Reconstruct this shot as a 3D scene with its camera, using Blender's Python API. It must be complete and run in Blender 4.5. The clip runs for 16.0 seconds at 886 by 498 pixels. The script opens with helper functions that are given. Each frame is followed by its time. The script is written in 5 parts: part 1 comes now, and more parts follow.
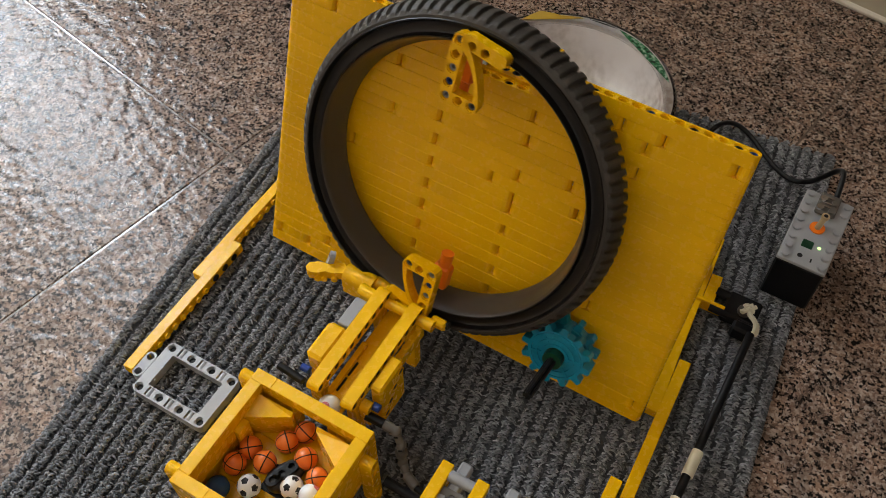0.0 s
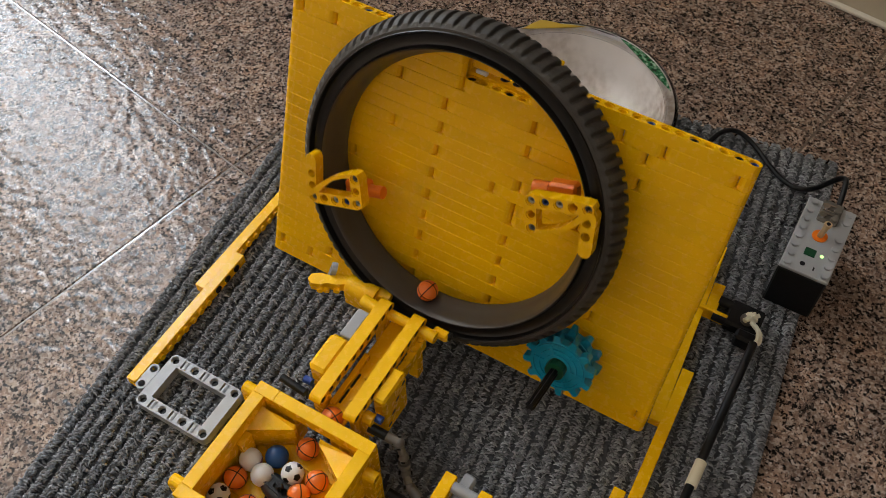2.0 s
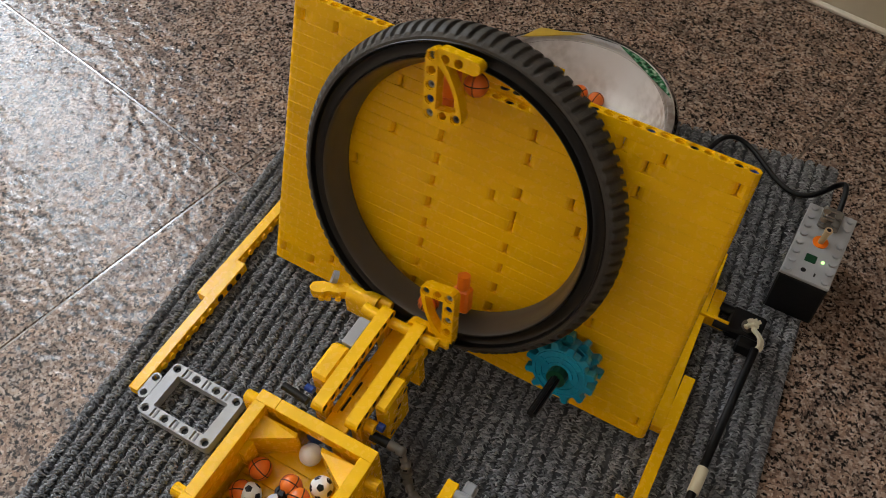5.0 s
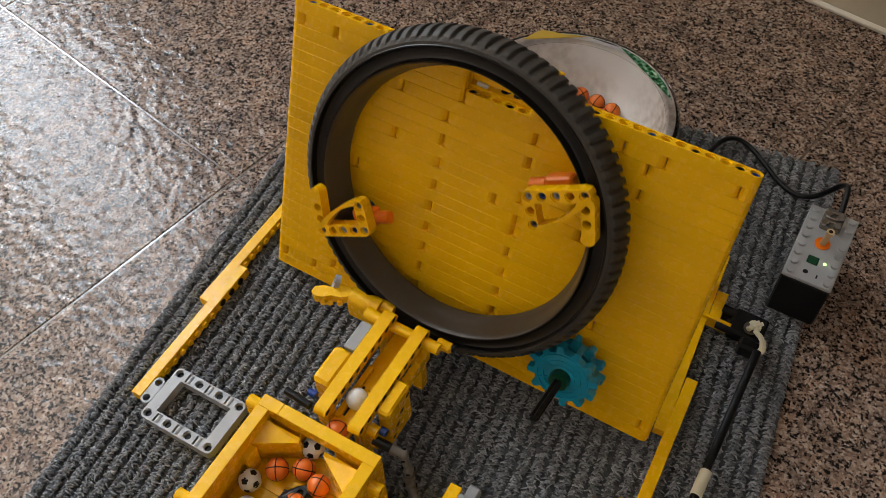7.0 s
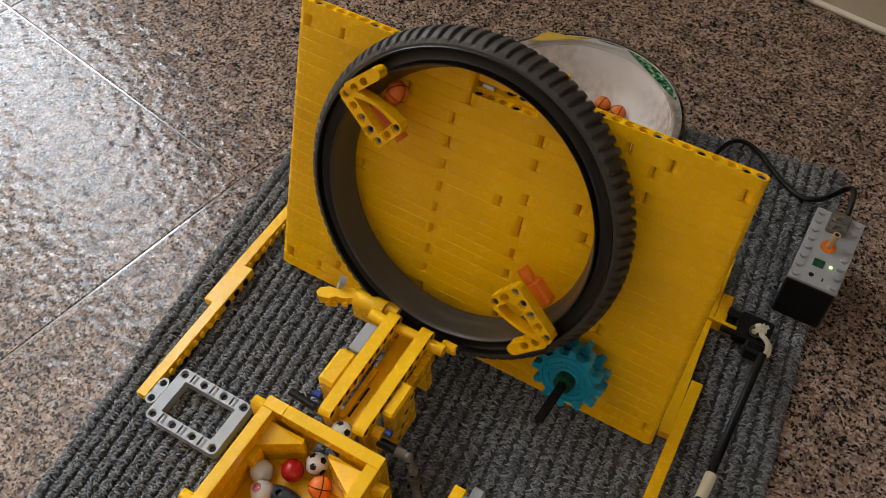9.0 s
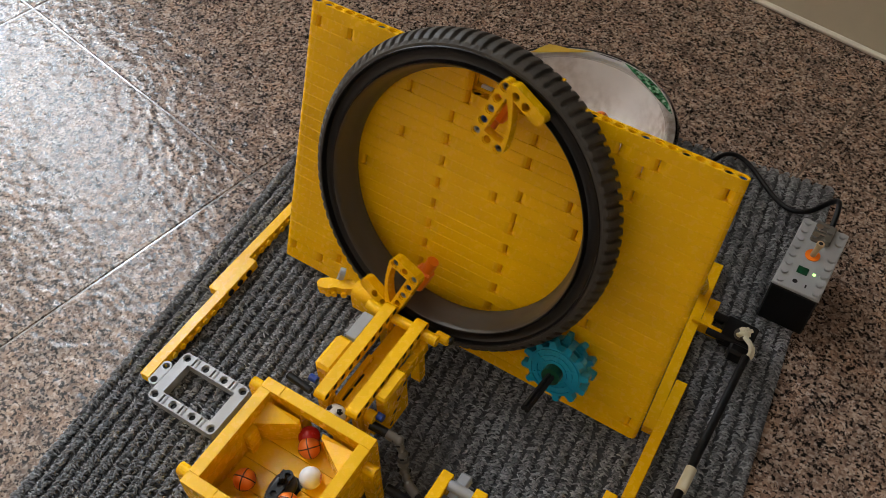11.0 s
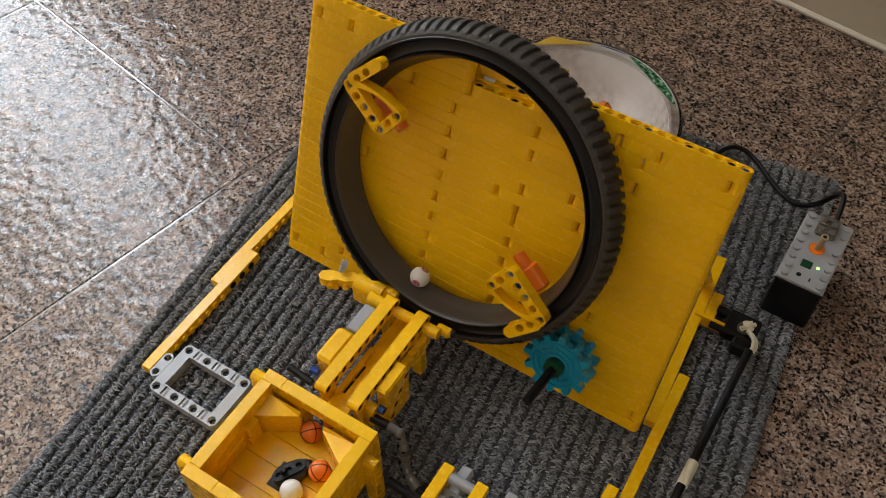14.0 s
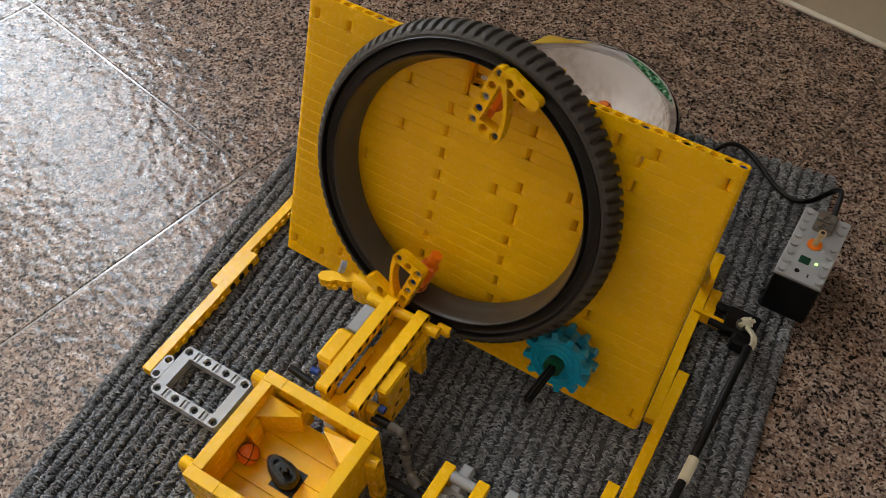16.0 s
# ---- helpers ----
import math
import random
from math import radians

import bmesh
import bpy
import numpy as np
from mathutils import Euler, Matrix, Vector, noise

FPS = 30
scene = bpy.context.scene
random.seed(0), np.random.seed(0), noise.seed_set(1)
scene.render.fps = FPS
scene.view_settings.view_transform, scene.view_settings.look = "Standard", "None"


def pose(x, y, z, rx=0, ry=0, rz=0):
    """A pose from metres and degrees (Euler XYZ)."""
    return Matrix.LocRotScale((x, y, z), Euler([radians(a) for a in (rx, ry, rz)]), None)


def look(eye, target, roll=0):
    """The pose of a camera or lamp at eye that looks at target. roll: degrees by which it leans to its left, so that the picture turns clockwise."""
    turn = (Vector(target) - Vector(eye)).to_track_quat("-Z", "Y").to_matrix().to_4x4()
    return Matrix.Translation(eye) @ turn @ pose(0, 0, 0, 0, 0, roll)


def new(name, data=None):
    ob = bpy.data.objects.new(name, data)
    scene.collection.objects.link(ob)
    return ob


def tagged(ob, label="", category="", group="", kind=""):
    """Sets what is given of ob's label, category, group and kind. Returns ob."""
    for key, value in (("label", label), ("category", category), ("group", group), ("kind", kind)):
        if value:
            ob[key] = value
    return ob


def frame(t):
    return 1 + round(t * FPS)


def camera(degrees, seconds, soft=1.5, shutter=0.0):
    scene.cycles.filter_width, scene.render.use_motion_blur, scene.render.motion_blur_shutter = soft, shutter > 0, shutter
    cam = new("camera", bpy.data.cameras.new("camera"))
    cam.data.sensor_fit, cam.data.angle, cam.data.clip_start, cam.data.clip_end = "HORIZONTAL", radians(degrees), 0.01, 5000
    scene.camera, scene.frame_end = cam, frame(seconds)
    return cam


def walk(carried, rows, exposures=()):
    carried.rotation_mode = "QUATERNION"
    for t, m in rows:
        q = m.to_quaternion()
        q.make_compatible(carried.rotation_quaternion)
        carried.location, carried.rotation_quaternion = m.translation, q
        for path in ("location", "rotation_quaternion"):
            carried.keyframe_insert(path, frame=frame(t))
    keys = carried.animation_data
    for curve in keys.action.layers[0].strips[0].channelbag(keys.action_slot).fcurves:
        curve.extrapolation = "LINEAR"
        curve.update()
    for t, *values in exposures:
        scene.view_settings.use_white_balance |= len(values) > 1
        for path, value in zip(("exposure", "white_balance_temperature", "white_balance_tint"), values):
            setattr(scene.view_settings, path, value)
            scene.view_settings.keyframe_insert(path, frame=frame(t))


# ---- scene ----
cam = camera(52.1, 16.0, soft=0.65, shutter=0.12)
PATH = [
    (0, (0.02, -0.276, 0.532), (-0.588, 0.737, -1.082), 0.2),
    (0.5, (0.021, -0.271, 0.534), (-0.598, 0.735, -1.08), -0.6),
    (1, (0.022, -0.271, 0.535), (-0.6, 0.738, -1.076), -0.5),
    (1.5, (0.022, -0.27, 0.535), (-0.604, 0.737, -1.075), -0.8),
    (2, (0.02, -0.272, 0.535), (-0.601, 0.741, -1.074), -0.6),
    (2.5, (0.02, -0.272, 0.535), (-0.601, 0.744, -1.072), -0.6),
    (3, (0.02, -0.271, 0.536), (-0.603, 0.741, -1.072), -0.9),
    (3.5, (0.022, -0.27, 0.535), (-0.608, 0.74, -1.071), -1.1),
    (4, (0.021, -0.271, 0.535), (-0.608, 0.744, -1.07), -1.0),
    (6.5, (0.02, -0.272, 0.539), (-0.611, 0.752, -1.059), -1.0),
    (7, (0.02, -0.27, 0.538), (-0.615, 0.748, -1.062), -1.5),
    (7.5, (0.02, -0.271, 0.537), (-0.62, 0.75, -1.06), -1.4),
    (8, (0.018, -0.273, 0.538), (-0.616, 0.751, -1.059), -1.1),
    (8.5, (0.018, -0.271, 0.538), (-0.62, 0.748, -1.06), -1.4),
    (9, (0.019, -0.27, 0.538), (-0.624, 0.745, -1.06), -1.6),
    (11.5, (0.042, -0.294, 0.545), (-0.642, 0.753, -1.016), -0.2),
    (12, (0.042, -0.291, 0.543), (-0.644, 0.75, -1.021), -0.4),
    (12.5, (0.042, -0.291, 0.542), (-0.642, 0.743, -1.028), -0.4),
    (13, (0.042, -0.29, 0.542), (-0.64, 0.74, -1.03), -0.5),
    (13.5, (0.042, -0.291, 0.542), (-0.64, 0.742, -1.03), -0.5),
    (14, (0.042, -0.29, 0.542), (-0.641, 0.74, -1.031), -0.6),
    (14.5, (0.042, -0.29, 0.542), (-0.64, 0.74, -1.032), -0.7),
    (15, (0.042, -0.29, 0.542), (-0.639, 0.74, -1.031), -0.8),
    (15.5, (0.042, -0.292, 0.543), (-0.637, 0.739, -1.031), -0.9),
    (16, (0.042, -0.291, 0.543), (-0.637, 0.74, -1.03), -1.0),
]
walk(cam, [(t, look(eye, target, roll)) for t, eye, target, roll in PATH])

# ---------------------------------------------------------------- light
U = 0.008                                   # one stud
LEAN = 18.9                                 # the panel leans back
ROOM = pose(-0.03, 0.5090, -0.006, 0, 0, -9.5)   # u along the wall, v into the wall

world = bpy.data.worlds.new("sky")
world.use_nodes = True
scene.world = world
_n = world.node_tree.nodes
_sky = _n.new("ShaderNodeTexSky")
_sky.sky_type, _sky.sun_disc = "NISHITA", False
_sky.sun_elevation, _sky.sun_rotation = radians(40), radians(200)
world.node_tree.links.new(_sky.outputs[0], _n["Background"].inputs[0])
_n["Background"].inputs[1].default_value = 0.12

lamp = bpy.data.lights.new("window_daylight", "AREA")
lamp.shape, lamp.size, lamp.size_y, lamp.energy, lamp.color = "RECTANGLE", 2.62, 2.1, 318, (0.785, 0.885, 1.0)
lamp_ob = new("window_daylight", lamp)
lamp_ob.matrix_basis = ROOM @ pose(-2.74, 0.02, 1.85, -90, 0, 0)
scene.view_settings.exposure = 0.91


# ---------------------------------------------------------------- materials
def material(name, color, rough=0.5, metallic=0.0, dark=0.85, grain=60.0, bump=0.0, bump_scale=400.0, spread=0.0, coat=0.0, gloss=0.5):
    """A paint or plastic with uneven tone and gloss at two scales."""
    m = bpy.data.materials.new(name)
    m.use_nodes = True
    nt = m.node_tree
    n, l = nt.nodes, nt.links
    p = n["Principled BSDF"]
    co = n.new("ShaderNodeTexCoord")
    big, fine = n.new("ShaderNodeTexNoise"), n.new("ShaderNodeTexNoise")
    big.inputs["Scale"].default_value, big.inputs["Detail"].default_value = grain, 4
    fine.inputs["Scale"].default_value, fine.inputs["Detail"].default_value = bump_scale, 3
    l.new(co.outputs["Object"], big.inputs["Vector"]), l.new(co.outputs["Object"], fine.inputs["Vector"])
    mix = n.new("ShaderNodeMix")
    mix.data_type = "RGBA"
    mix.inputs["A"].default_value = (*[c * dark for c in color], 1)
    mix.inputs["B"].default_value = (*color, 1)
    l.new(big.outputs["Fac"], mix.inputs["Factor"])
    col = mix.outputs["Result"]
    if spread:
        info = n.new("ShaderNodeObjectInfo")
        hsv = n.new("ShaderNodeHueSaturation")
        rng = n.new("ShaderNodeMapRange")
        rng.inputs["To Min"].default_value, rng.inputs["To Max"].default_value = 1 - spread, 1 + spread
        l.new(info.outputs["Random"], rng.inputs["Value"])
        l.new(rng.outputs["Result"], hsv.inputs["Value"])
        l.new(col, hsv.inputs["Color"])
        col = hsv.outputs["Color"]
    l.new(col, p.inputs["Base Color"])
    r = n.new("ShaderNodeMapRange")
    r.inputs["To Min"].default_value, r.inputs["To Max"].default_value = rough * 0.8, min(1, rough * 1.25)
    l.new(fine.outputs["Fac"], r.inputs["Value"])
    l.new(r.outputs["Result"], p.inputs["Roughness"])
    p.inputs["Metallic"].default_value = metallic
    p.inputs["Coat Weight"].default_value = coat
    p.inputs["Specular IOR Level"].default_value = gloss
    if bump:
        b = n.new("ShaderNodeBump")
        b.inputs["Strength"].default_value, b.inputs["Distance"].default_value = bump, 0.0005
        l.new(fine.outputs["Fac"], b.inputs["Height"])
        l.new(b.outputs["Normal"], p.inputs["Normal"])
    return m


def granite(name):
    """Speckled pinkish-brown granite with a wavy polished face."""
    m = bpy.data.materials.new(name)
    m.use_nodes = True
    n, l = m.node_tree.nodes, m.node_tree.links
    p = n["Principled BSDF"]
    co = n.new("ShaderNodeTexCoord")

    def voronoi(scale):
        v = n.new("ShaderNodeTexVoronoi")
        v.inputs["Scale"].default_value = scale
        l.new(co.outputs["Object"], v.inputs["Vector"])
        return v

    def ramp(source, stops):
        r = n.new("ShaderNodeValToRGB")
        r.color_ramp.elements[0].position, r.color_ramp.elements[0].color = stops[0][0], (*stops[0][1], 1)
        r.color_ramp.elements[1].position, r.color_ramp.elements[1].color = stops[-1][0], (*stops[-1][1], 1)
        for pos, c in stops[1:-1]:
            e = r.color_ramp.elements.new(pos)
            e.color = (*c, 1)
        l.new(source, r.inputs["Fac"])
        return r.outputs["Color"]
    sep = n.new("ShaderNodeSeparateColor")
    v1 = voronoi(600)
    warp = n.new("ShaderNodeTexNoise")
    warp.inputs["Scale"].default_value, warp.inputs["Detail"].default_value = 760, 4
    l.new(co.outputs["Object"], warp.inputs["Vector"])
    add = n.new("ShaderNodeVectorMath")
    add.operation = "MULTIPLY_ADD"
    add.inputs[1].default_value = (0.0042, 0.0042, 0.0042)
    l.new(warp.outputs["Color"], add.inputs[0]), l.new(co.outputs["Object"], add.inputs[2])
    l.new(add.outputs["Vector"], v1.inputs["Vector"])
    l.new(v1.outputs["Color"], sep.inputs["Color"])
    base = ramp(sep.outputs["Red"], [(0.0, (0.012, 0.011, 0.011)), (0.235, (0.016, 0.014, 0.014)), (0.275, (0.115, 0.088, 0.074)),
                                     (0.5, (0.245, 0.172, 0.135)), (0.75, (0.35, 0.276, 0.226)), (1.0, (0.50, 0.44, 0.395))])
    big = n.new("ShaderNodeTexNoise")
    big.inputs["Scale"].default_value, big.inputs["Detail"].default_value = 55, 5
    l.new(co.outputs["Object"], big.inputs["Vector"])
    tint = ramp(big.outputs["Fac"], [(0.35, (0.62, 0.58, 0.56)), (0.55, (1.0, 0.92, 0.86)), (0.7, (1.1, 0.93, 0.8))])
    mul = n.new("ShaderNodeMix")
    mul.data_type, mul.blend_type = "RGBA", "MULTIPLY"
    mul.inputs["Factor"].default_value = 1.0
    l.new(base, mul.inputs["A"]), l.new(tint, mul.inputs["B"])
    l.new(mul.outputs["Result"], p.inputs["Base Color"])
    p.inputs["Roughness"].default_value = 0.25
    p.inputs["Specular IOR Level"].default_value = 0.14
    p.inputs["Coat Weight"].default_value, p.inputs["Coat Roughness"].default_value, p.inputs["Coat IOR"].default_value = 0.12, 0.06, 1.45
    wav = n.new("ShaderNodeTexNoise")
    wav.inputs["Scale"].default_value, wav.inputs["Detail"].default_value = 95, 1.5
    l.new(co.outputs["Object"], wav.inputs["Vector"])
    b = n.new("ShaderNodeBump")
    b.inputs["Strength"].default_value, b.inputs["Distance"].default_value = 0.85, 0.0015
    l.new(wav.outputs["Fac"], b.inputs["Height"]), l.new(b.outputs["Normal"], p.inputs["Normal"]), l.new(b.outputs["Normal"], p.inputs["Coat Normal"])
    return m


def clear_plastic(name, tint=(0.97, 0.98, 0.98), rough=0.04):
    m = bpy.data.materials.new(name)
    m.use_nodes = True
    p = m.node_tree.nodes["Principled BSDF"]
    p.inputs["Base Color"].default_value = (*tint, 1)
    p.inputs["Roughness"].default_value = rough
    p.inputs["Transmission Weight"].default_value = 1.0
    p.inputs["IOR"].default_value = 1.45
    return m


YELLOW = material("yellow_plastic", (0.95, 0.530, 0.002), 0.26, dark=0.93, grain=45, bump=0.06, bump_scale=260, spread=0.03, gloss=0.36)
ORANGE = material("orange_plastic", (0.95, 0.21, 0.008), 0.3)
GREY = material("light_grey_plastic", (0.35, 0.36, 0.37), 0.32, dark=0.92)
DARKGREY = material("dark_grey_plastic", (0.140, 0.127, 0.108), 0.35)
BLACK = material("black_plastic", (0.007, 0.007, 0.008), 0.42, gloss=0.28)
BLUE = material("blue_plastic", (0.01, 0.05, 0.28), 0.3)
TAN = material("tan_plastic", (0.5, 0.36, 0.2), 0.35)
CREAM = material("cream_plastic", (0.75, 0.7, 0.52), 0.4)
WHITE = material("white_plastic", (0.8, 0.8, 0.78), 0.3)
RED = material("red_plastic", (0.55, 0.012, 0.012), 0.25)
NAVY = material("navy_plastic", (0.010, 0.060, 0.180), 0.4)
CYAN = material("blue_gear_plastic", (0.010, 0.33, 0.52), 0.16, dark=0.6, grain=140, bump=0.15, bump_scale=350, coat=0.4)
GREEN = material("green_plastic", (0.003, 0.060, 0.022), 0.3)
TREAD = material("tyre_rubber", (0.056, 0.049, 0.040), 0.55, dark=0.6, grain=80, bump=0.3, bump_scale=900)
SIDEWALL = material("black_tyre_wall", (0.009, 0.008, 0.007), 0.34, dark=0.7, gloss=0.34)
RUBBER = material("dark_rubber", (0.024, 0.022, 0.020), 0.38, dark=0.6, grain=160, bump=0.4, bump_scale=500)
LINER = material("tyre_inner_liner", (0.056, 0.049, 0.041), 0.33, dark=0.8, grain=30)
CARPET = material("grey_carpet", (0.15, 0.157, 0.17), 0.95, dark=0.35, grain=420, bump=1.0, bump_scale=1500)
GROUT = material("brown_grout", (0.170, 0.130, 0.102), 0.2, dark=0.7, gloss=0.8)
SKIRT = material("cream_painted_skirting", (0.56, 0.505, 0.385), 0.4)
BEAD = material("pale_painted_bead", (0.74, 0.70, 0.60), 0.35)
PLASTER = material("cream_plaster", (0.30, 0.25, 0.20), 0.85, dark=0.94, grain=6)
# colours picked for bounce: ochre dims the south, white brightens east and ceiling
OCHRE_BOUNCE = material("ochre_bounce_plaster", (0.24, 0.165, 0.105), 0.85, dark=0.94, grain=6)
WHITE_BOUNCE = material("white_bounce_plaster", (0.62, 0.555, 0.475), 0.85, dark=0.95, grain=6)
GRANITE = granite("granite_tile")
BALL_ORANGE = material("orange_ball_plastic", (0.86, 0.185, 0.018), 0.38, dark=0.82, grain=200)
METAL = material("bright_metal", (0.7, 0.7, 0.7), 0.2, metallic=1.0)
LED = material("green_indicator", (0.4, 0.8, 0.2), 0.3)
LED.node_tree.nodes["Principled BSDF"].inputs["Emission Color"].default_value = (0.5, 1.0, 0.3, 1)
LED.node_tree.nodes["Principled BSDF"].inputs["Emission Strength"].default_value = 1.2
PINK = material("pink_print", (0.5, 0.12, 0.16), 0.4)
LABEL_YELLOW = material("yellow_label", (0.55, 0.36, 0.04), 0.35)
LABEL_GREEN = material("green_label", (0.10, 0.34, 0.16), 0.2)
_n, _l = LABEL_GREEN.node_tree.nodes, LABEL_GREEN.node_tree.links
_co, _leaf, _ramp = (_n.new("ShaderNode" + k) for k in ("TexCoord", "TexNoise", "ValToRGB"))
_leaf.inputs["Scale"].default_value, _leaf.inputs["Detail"].default_value = 330, 3
_e = _ramp.color_ramp.elements
_e[0].position, _e[0].color = 0.38, (0.004, 0.03, 0.012, 1)
_e[1].position, _e[1].color = 0.66, (0.45, 0.62, 0.5, 1)
_e.new(0.5).color = (0.02, 0.17, 0.06, 1)
_l.new(_co.outputs["Object"], _leaf.inputs["Vector"]), _l.new(_leaf.outputs["Fac"], _ramp.inputs["Fac"]), _l.new(_ramp.outputs["Color"], _n["Principled BSDF"].inputs["Base Color"])
BOWLMAT = clear_plastic("clear_bowl_plastic")
FROST = material("milky_plastic", (0.80, 0.78, 0.78), 0.24, dark=0.9, grain=20, gloss=0.6)
_n, _l = FROST.node_tree.nodes, FROST.node_tree.links
_co, _mask, _speck, _mix, _brown, _r = (_n.new("ShaderNode" + k) for k in ("TexCoord", "TexNoise", "TexNoise", "Mix", "ValToRGB", "MapRange"))
_mask.inputs["Scale"].default_value, _mask.inputs["Detail"].default_value = 9, 6
_speck.inputs["Scale"].default_value, _speck.inputs["Detail"].default_value = 150, 4
_brown.color_ramp.elements[0].position, _brown.color_ramp.elements[0].color = 0.35, (0.38, 0.31, 0.265, 1)
_brown.color_ramp.elements[1].position, _brown.color_ramp.elements[1].color = 0.65, (0.64, 0.58, 0.54, 1)
_r.inputs["From Min"].default_value, _r.inputs["From Max"].default_value = 0.36, 0.60
_mix.data_type = "RGBA"
for _a, _b in ((_co.outputs["Object"], _mask.inputs["Vector"]), (_co.outputs["Object"], _speck.inputs["Vector"]), (_speck.outputs["Fac"], _brown.inputs["Fac"]), (_mask.outputs["Fac"], _r.inputs["Value"]),
               (_r.outputs["Result"], _mix.inputs["Factor"]), (_brown.outputs["Color"], _mix.inputs["A"]),
               (next(k for k in _n if k.bl_idname == "ShaderNodeMix" and k != _mix).outputs["Result"], _mix.inputs["B"]), (_mix.outputs["Result"], _n["Principled BSDF"].inputs["Base Color"])):
    _l.new(_a, _b)


# ---------------------------------------------------------------- mesh helpers
def part(name, bm, mat, parent=None, label="", smooth=False):
    me = bpy.data.meshes.new(name)
    bmesh.ops.recalc_face_normals(bm, faces=bm.faces)
    if smooth:
        for f in bm.faces:
            f.smooth = True
    bm.to_mesh(me)
    bm.free()
    for mm in (mat if isinstance(mat, (list, tuple)) else [mat]):
        me.materials.append(mm)
    if smooth:
        me.set_sharp_from_angle(angle=radians(38))
    ob = new(name, me)
    ob.parent = parent
    if label:
        ob["label"] = label
    return ob


def piece(name, mesh, parent, m):
    ob = new(name, mesh)
    ob.parent = parent
    ob.matrix_basis = m
    return ob


def thing(name, m, label, category, group="", kind=""):
    ob = new(name)
    ob.empty_display_size = 0.01
    ob.matrix_basis = m
    return tagged(ob, label, category, group, kind)


def shift(a, b, turn, sx, sy):
    """Carries the plan point a to b, with a small turn and stretch about it."""
    return Matrix.Translation((*b, 0.0006)) @ pose(0, 0, 0, 0, 0, turn) @ Matrix.Diagonal((sx, sy, 1, 1)) @ Matrix.Translation((-a[0], -a[1], 0))


def box(bm, x0, x1, y0, y1, z0, z1, bevel=0.0004, m=None):
    d = bmesh.ops.create_cube(bm, size=1)
    bmesh.ops.transform(bm, verts=d["verts"], matrix=Matrix.LocRotScale(((x0 + x1) / 2, (y0 + y1) / 2, (z0 + z1) / 2), None, (x1 - x0, y1 - y0, z1 - z0)))
    verts = d["verts"]
    if bevel:
        edges = list({e for v in verts for e in v.link_edges})
        r = bmesh.ops.bevel(bm, geom=edges, offset=bevel, segments=1, affect="EDGES")
        verts = list({v for f in r["faces"] for v in f.verts} | {v for v in verts if v.is_valid})
    if m is not None:
        bmesh.ops.transform(bm, verts=verts, matrix=m)
    return verts


def rod(bm, a, b, r, seg=16, r2=None):
    a, b = Vector(a), Vector(b)
    d = bmesh.ops.create_cone(bm, cap_ends=True, segments=seg, radius1=r, radius2=r if r2 is None else r2, depth=(b - a).length)
    q = (b - a).to_track_quat("Z", "Y").to_matrix().to_4x4()
    bmesh.ops.transform(bm, verts=d["verts"], matrix=Matrix.Translation((a + b) / 2) @ q)
    return d["verts"]


def ring_points(cx, cy, r, seg, start=0.0):
    return [(cx + r * math.cos(start + 2 * math.pi * i / seg), cy + r * math.sin(start + 2 * math.pi * i / seg)) for i in range(seg)]


def slab(bm, outer, holes, z0, z1):
    """A plate with the given outline and holes, between two heights."""
    edges, loops = [], [outer, *holes]
    rings = []
    for lp in loops:
        vs = [bm.verts.new((x, y, z0)) for x, y in lp]
        rings.append(vs)
        for i in range(len(vs)):
            edges.append(bm.edges.new((vs[i], vs[(i + 1) % len(vs)])))
    fill = bmesh.ops.triangle_fill(bm, use_beauty=True, use_dissolve=False, edges=edges)
    faces = [g for g in fill["geom"] if isinstance(g, bmesh.types.BMFace)]
    dup = bmesh.ops.duplicate(bm, geom=faces)
    vmap = dup["vert_map"]
    top = [g for g in dup["geom"] if isinstance(g, bmesh.types.BMVert)]
    for v in top:
        v.co.z = z1
    for vs in rings:
        k = len(vs)
        for i in range(k):
            a, b = vs[i], vs[(i + 1) % k]
            bm.faces.new((a, b, vmap[b], vmap[a]))
    return bm


def stadium(n, r=0.0039, seg=8):
    """The rounded outline of a beam of n studs along x, from 0 to n studs."""
    pts = []
    x0, x1 = U / 2, (n - 0.5) * U
    for i in range(seg + 1):
        a = -math.pi / 2 + math.pi * i / seg
        pts.append((x1 + r * math.cos(a), r * math.sin(a)))
    for i in range(seg + 1):
        a = math.pi / 2 + math.pi * i / seg
        pts.append((x0 + r * math.cos(a), r * math.sin(a)))
    return pts


def drilled(bm, outer, centres, h, seg=14):
    """A plate of height h, bored with stepped pin holes at the given centres."""
    lip = 0.0009
    wide = [ring_points(x, y, 0.0031, seg) for x, y in centres]
    tight = [ring_points(x, y, 0.0024, seg) for x, y in centres]
    slab(bm, outer, wide, 0, lip)
    slab(bm, outer, tight, lip, h - lip)
    slab(bm, outer, wide, h - lip, h)
    return bm


BEAMS = {}


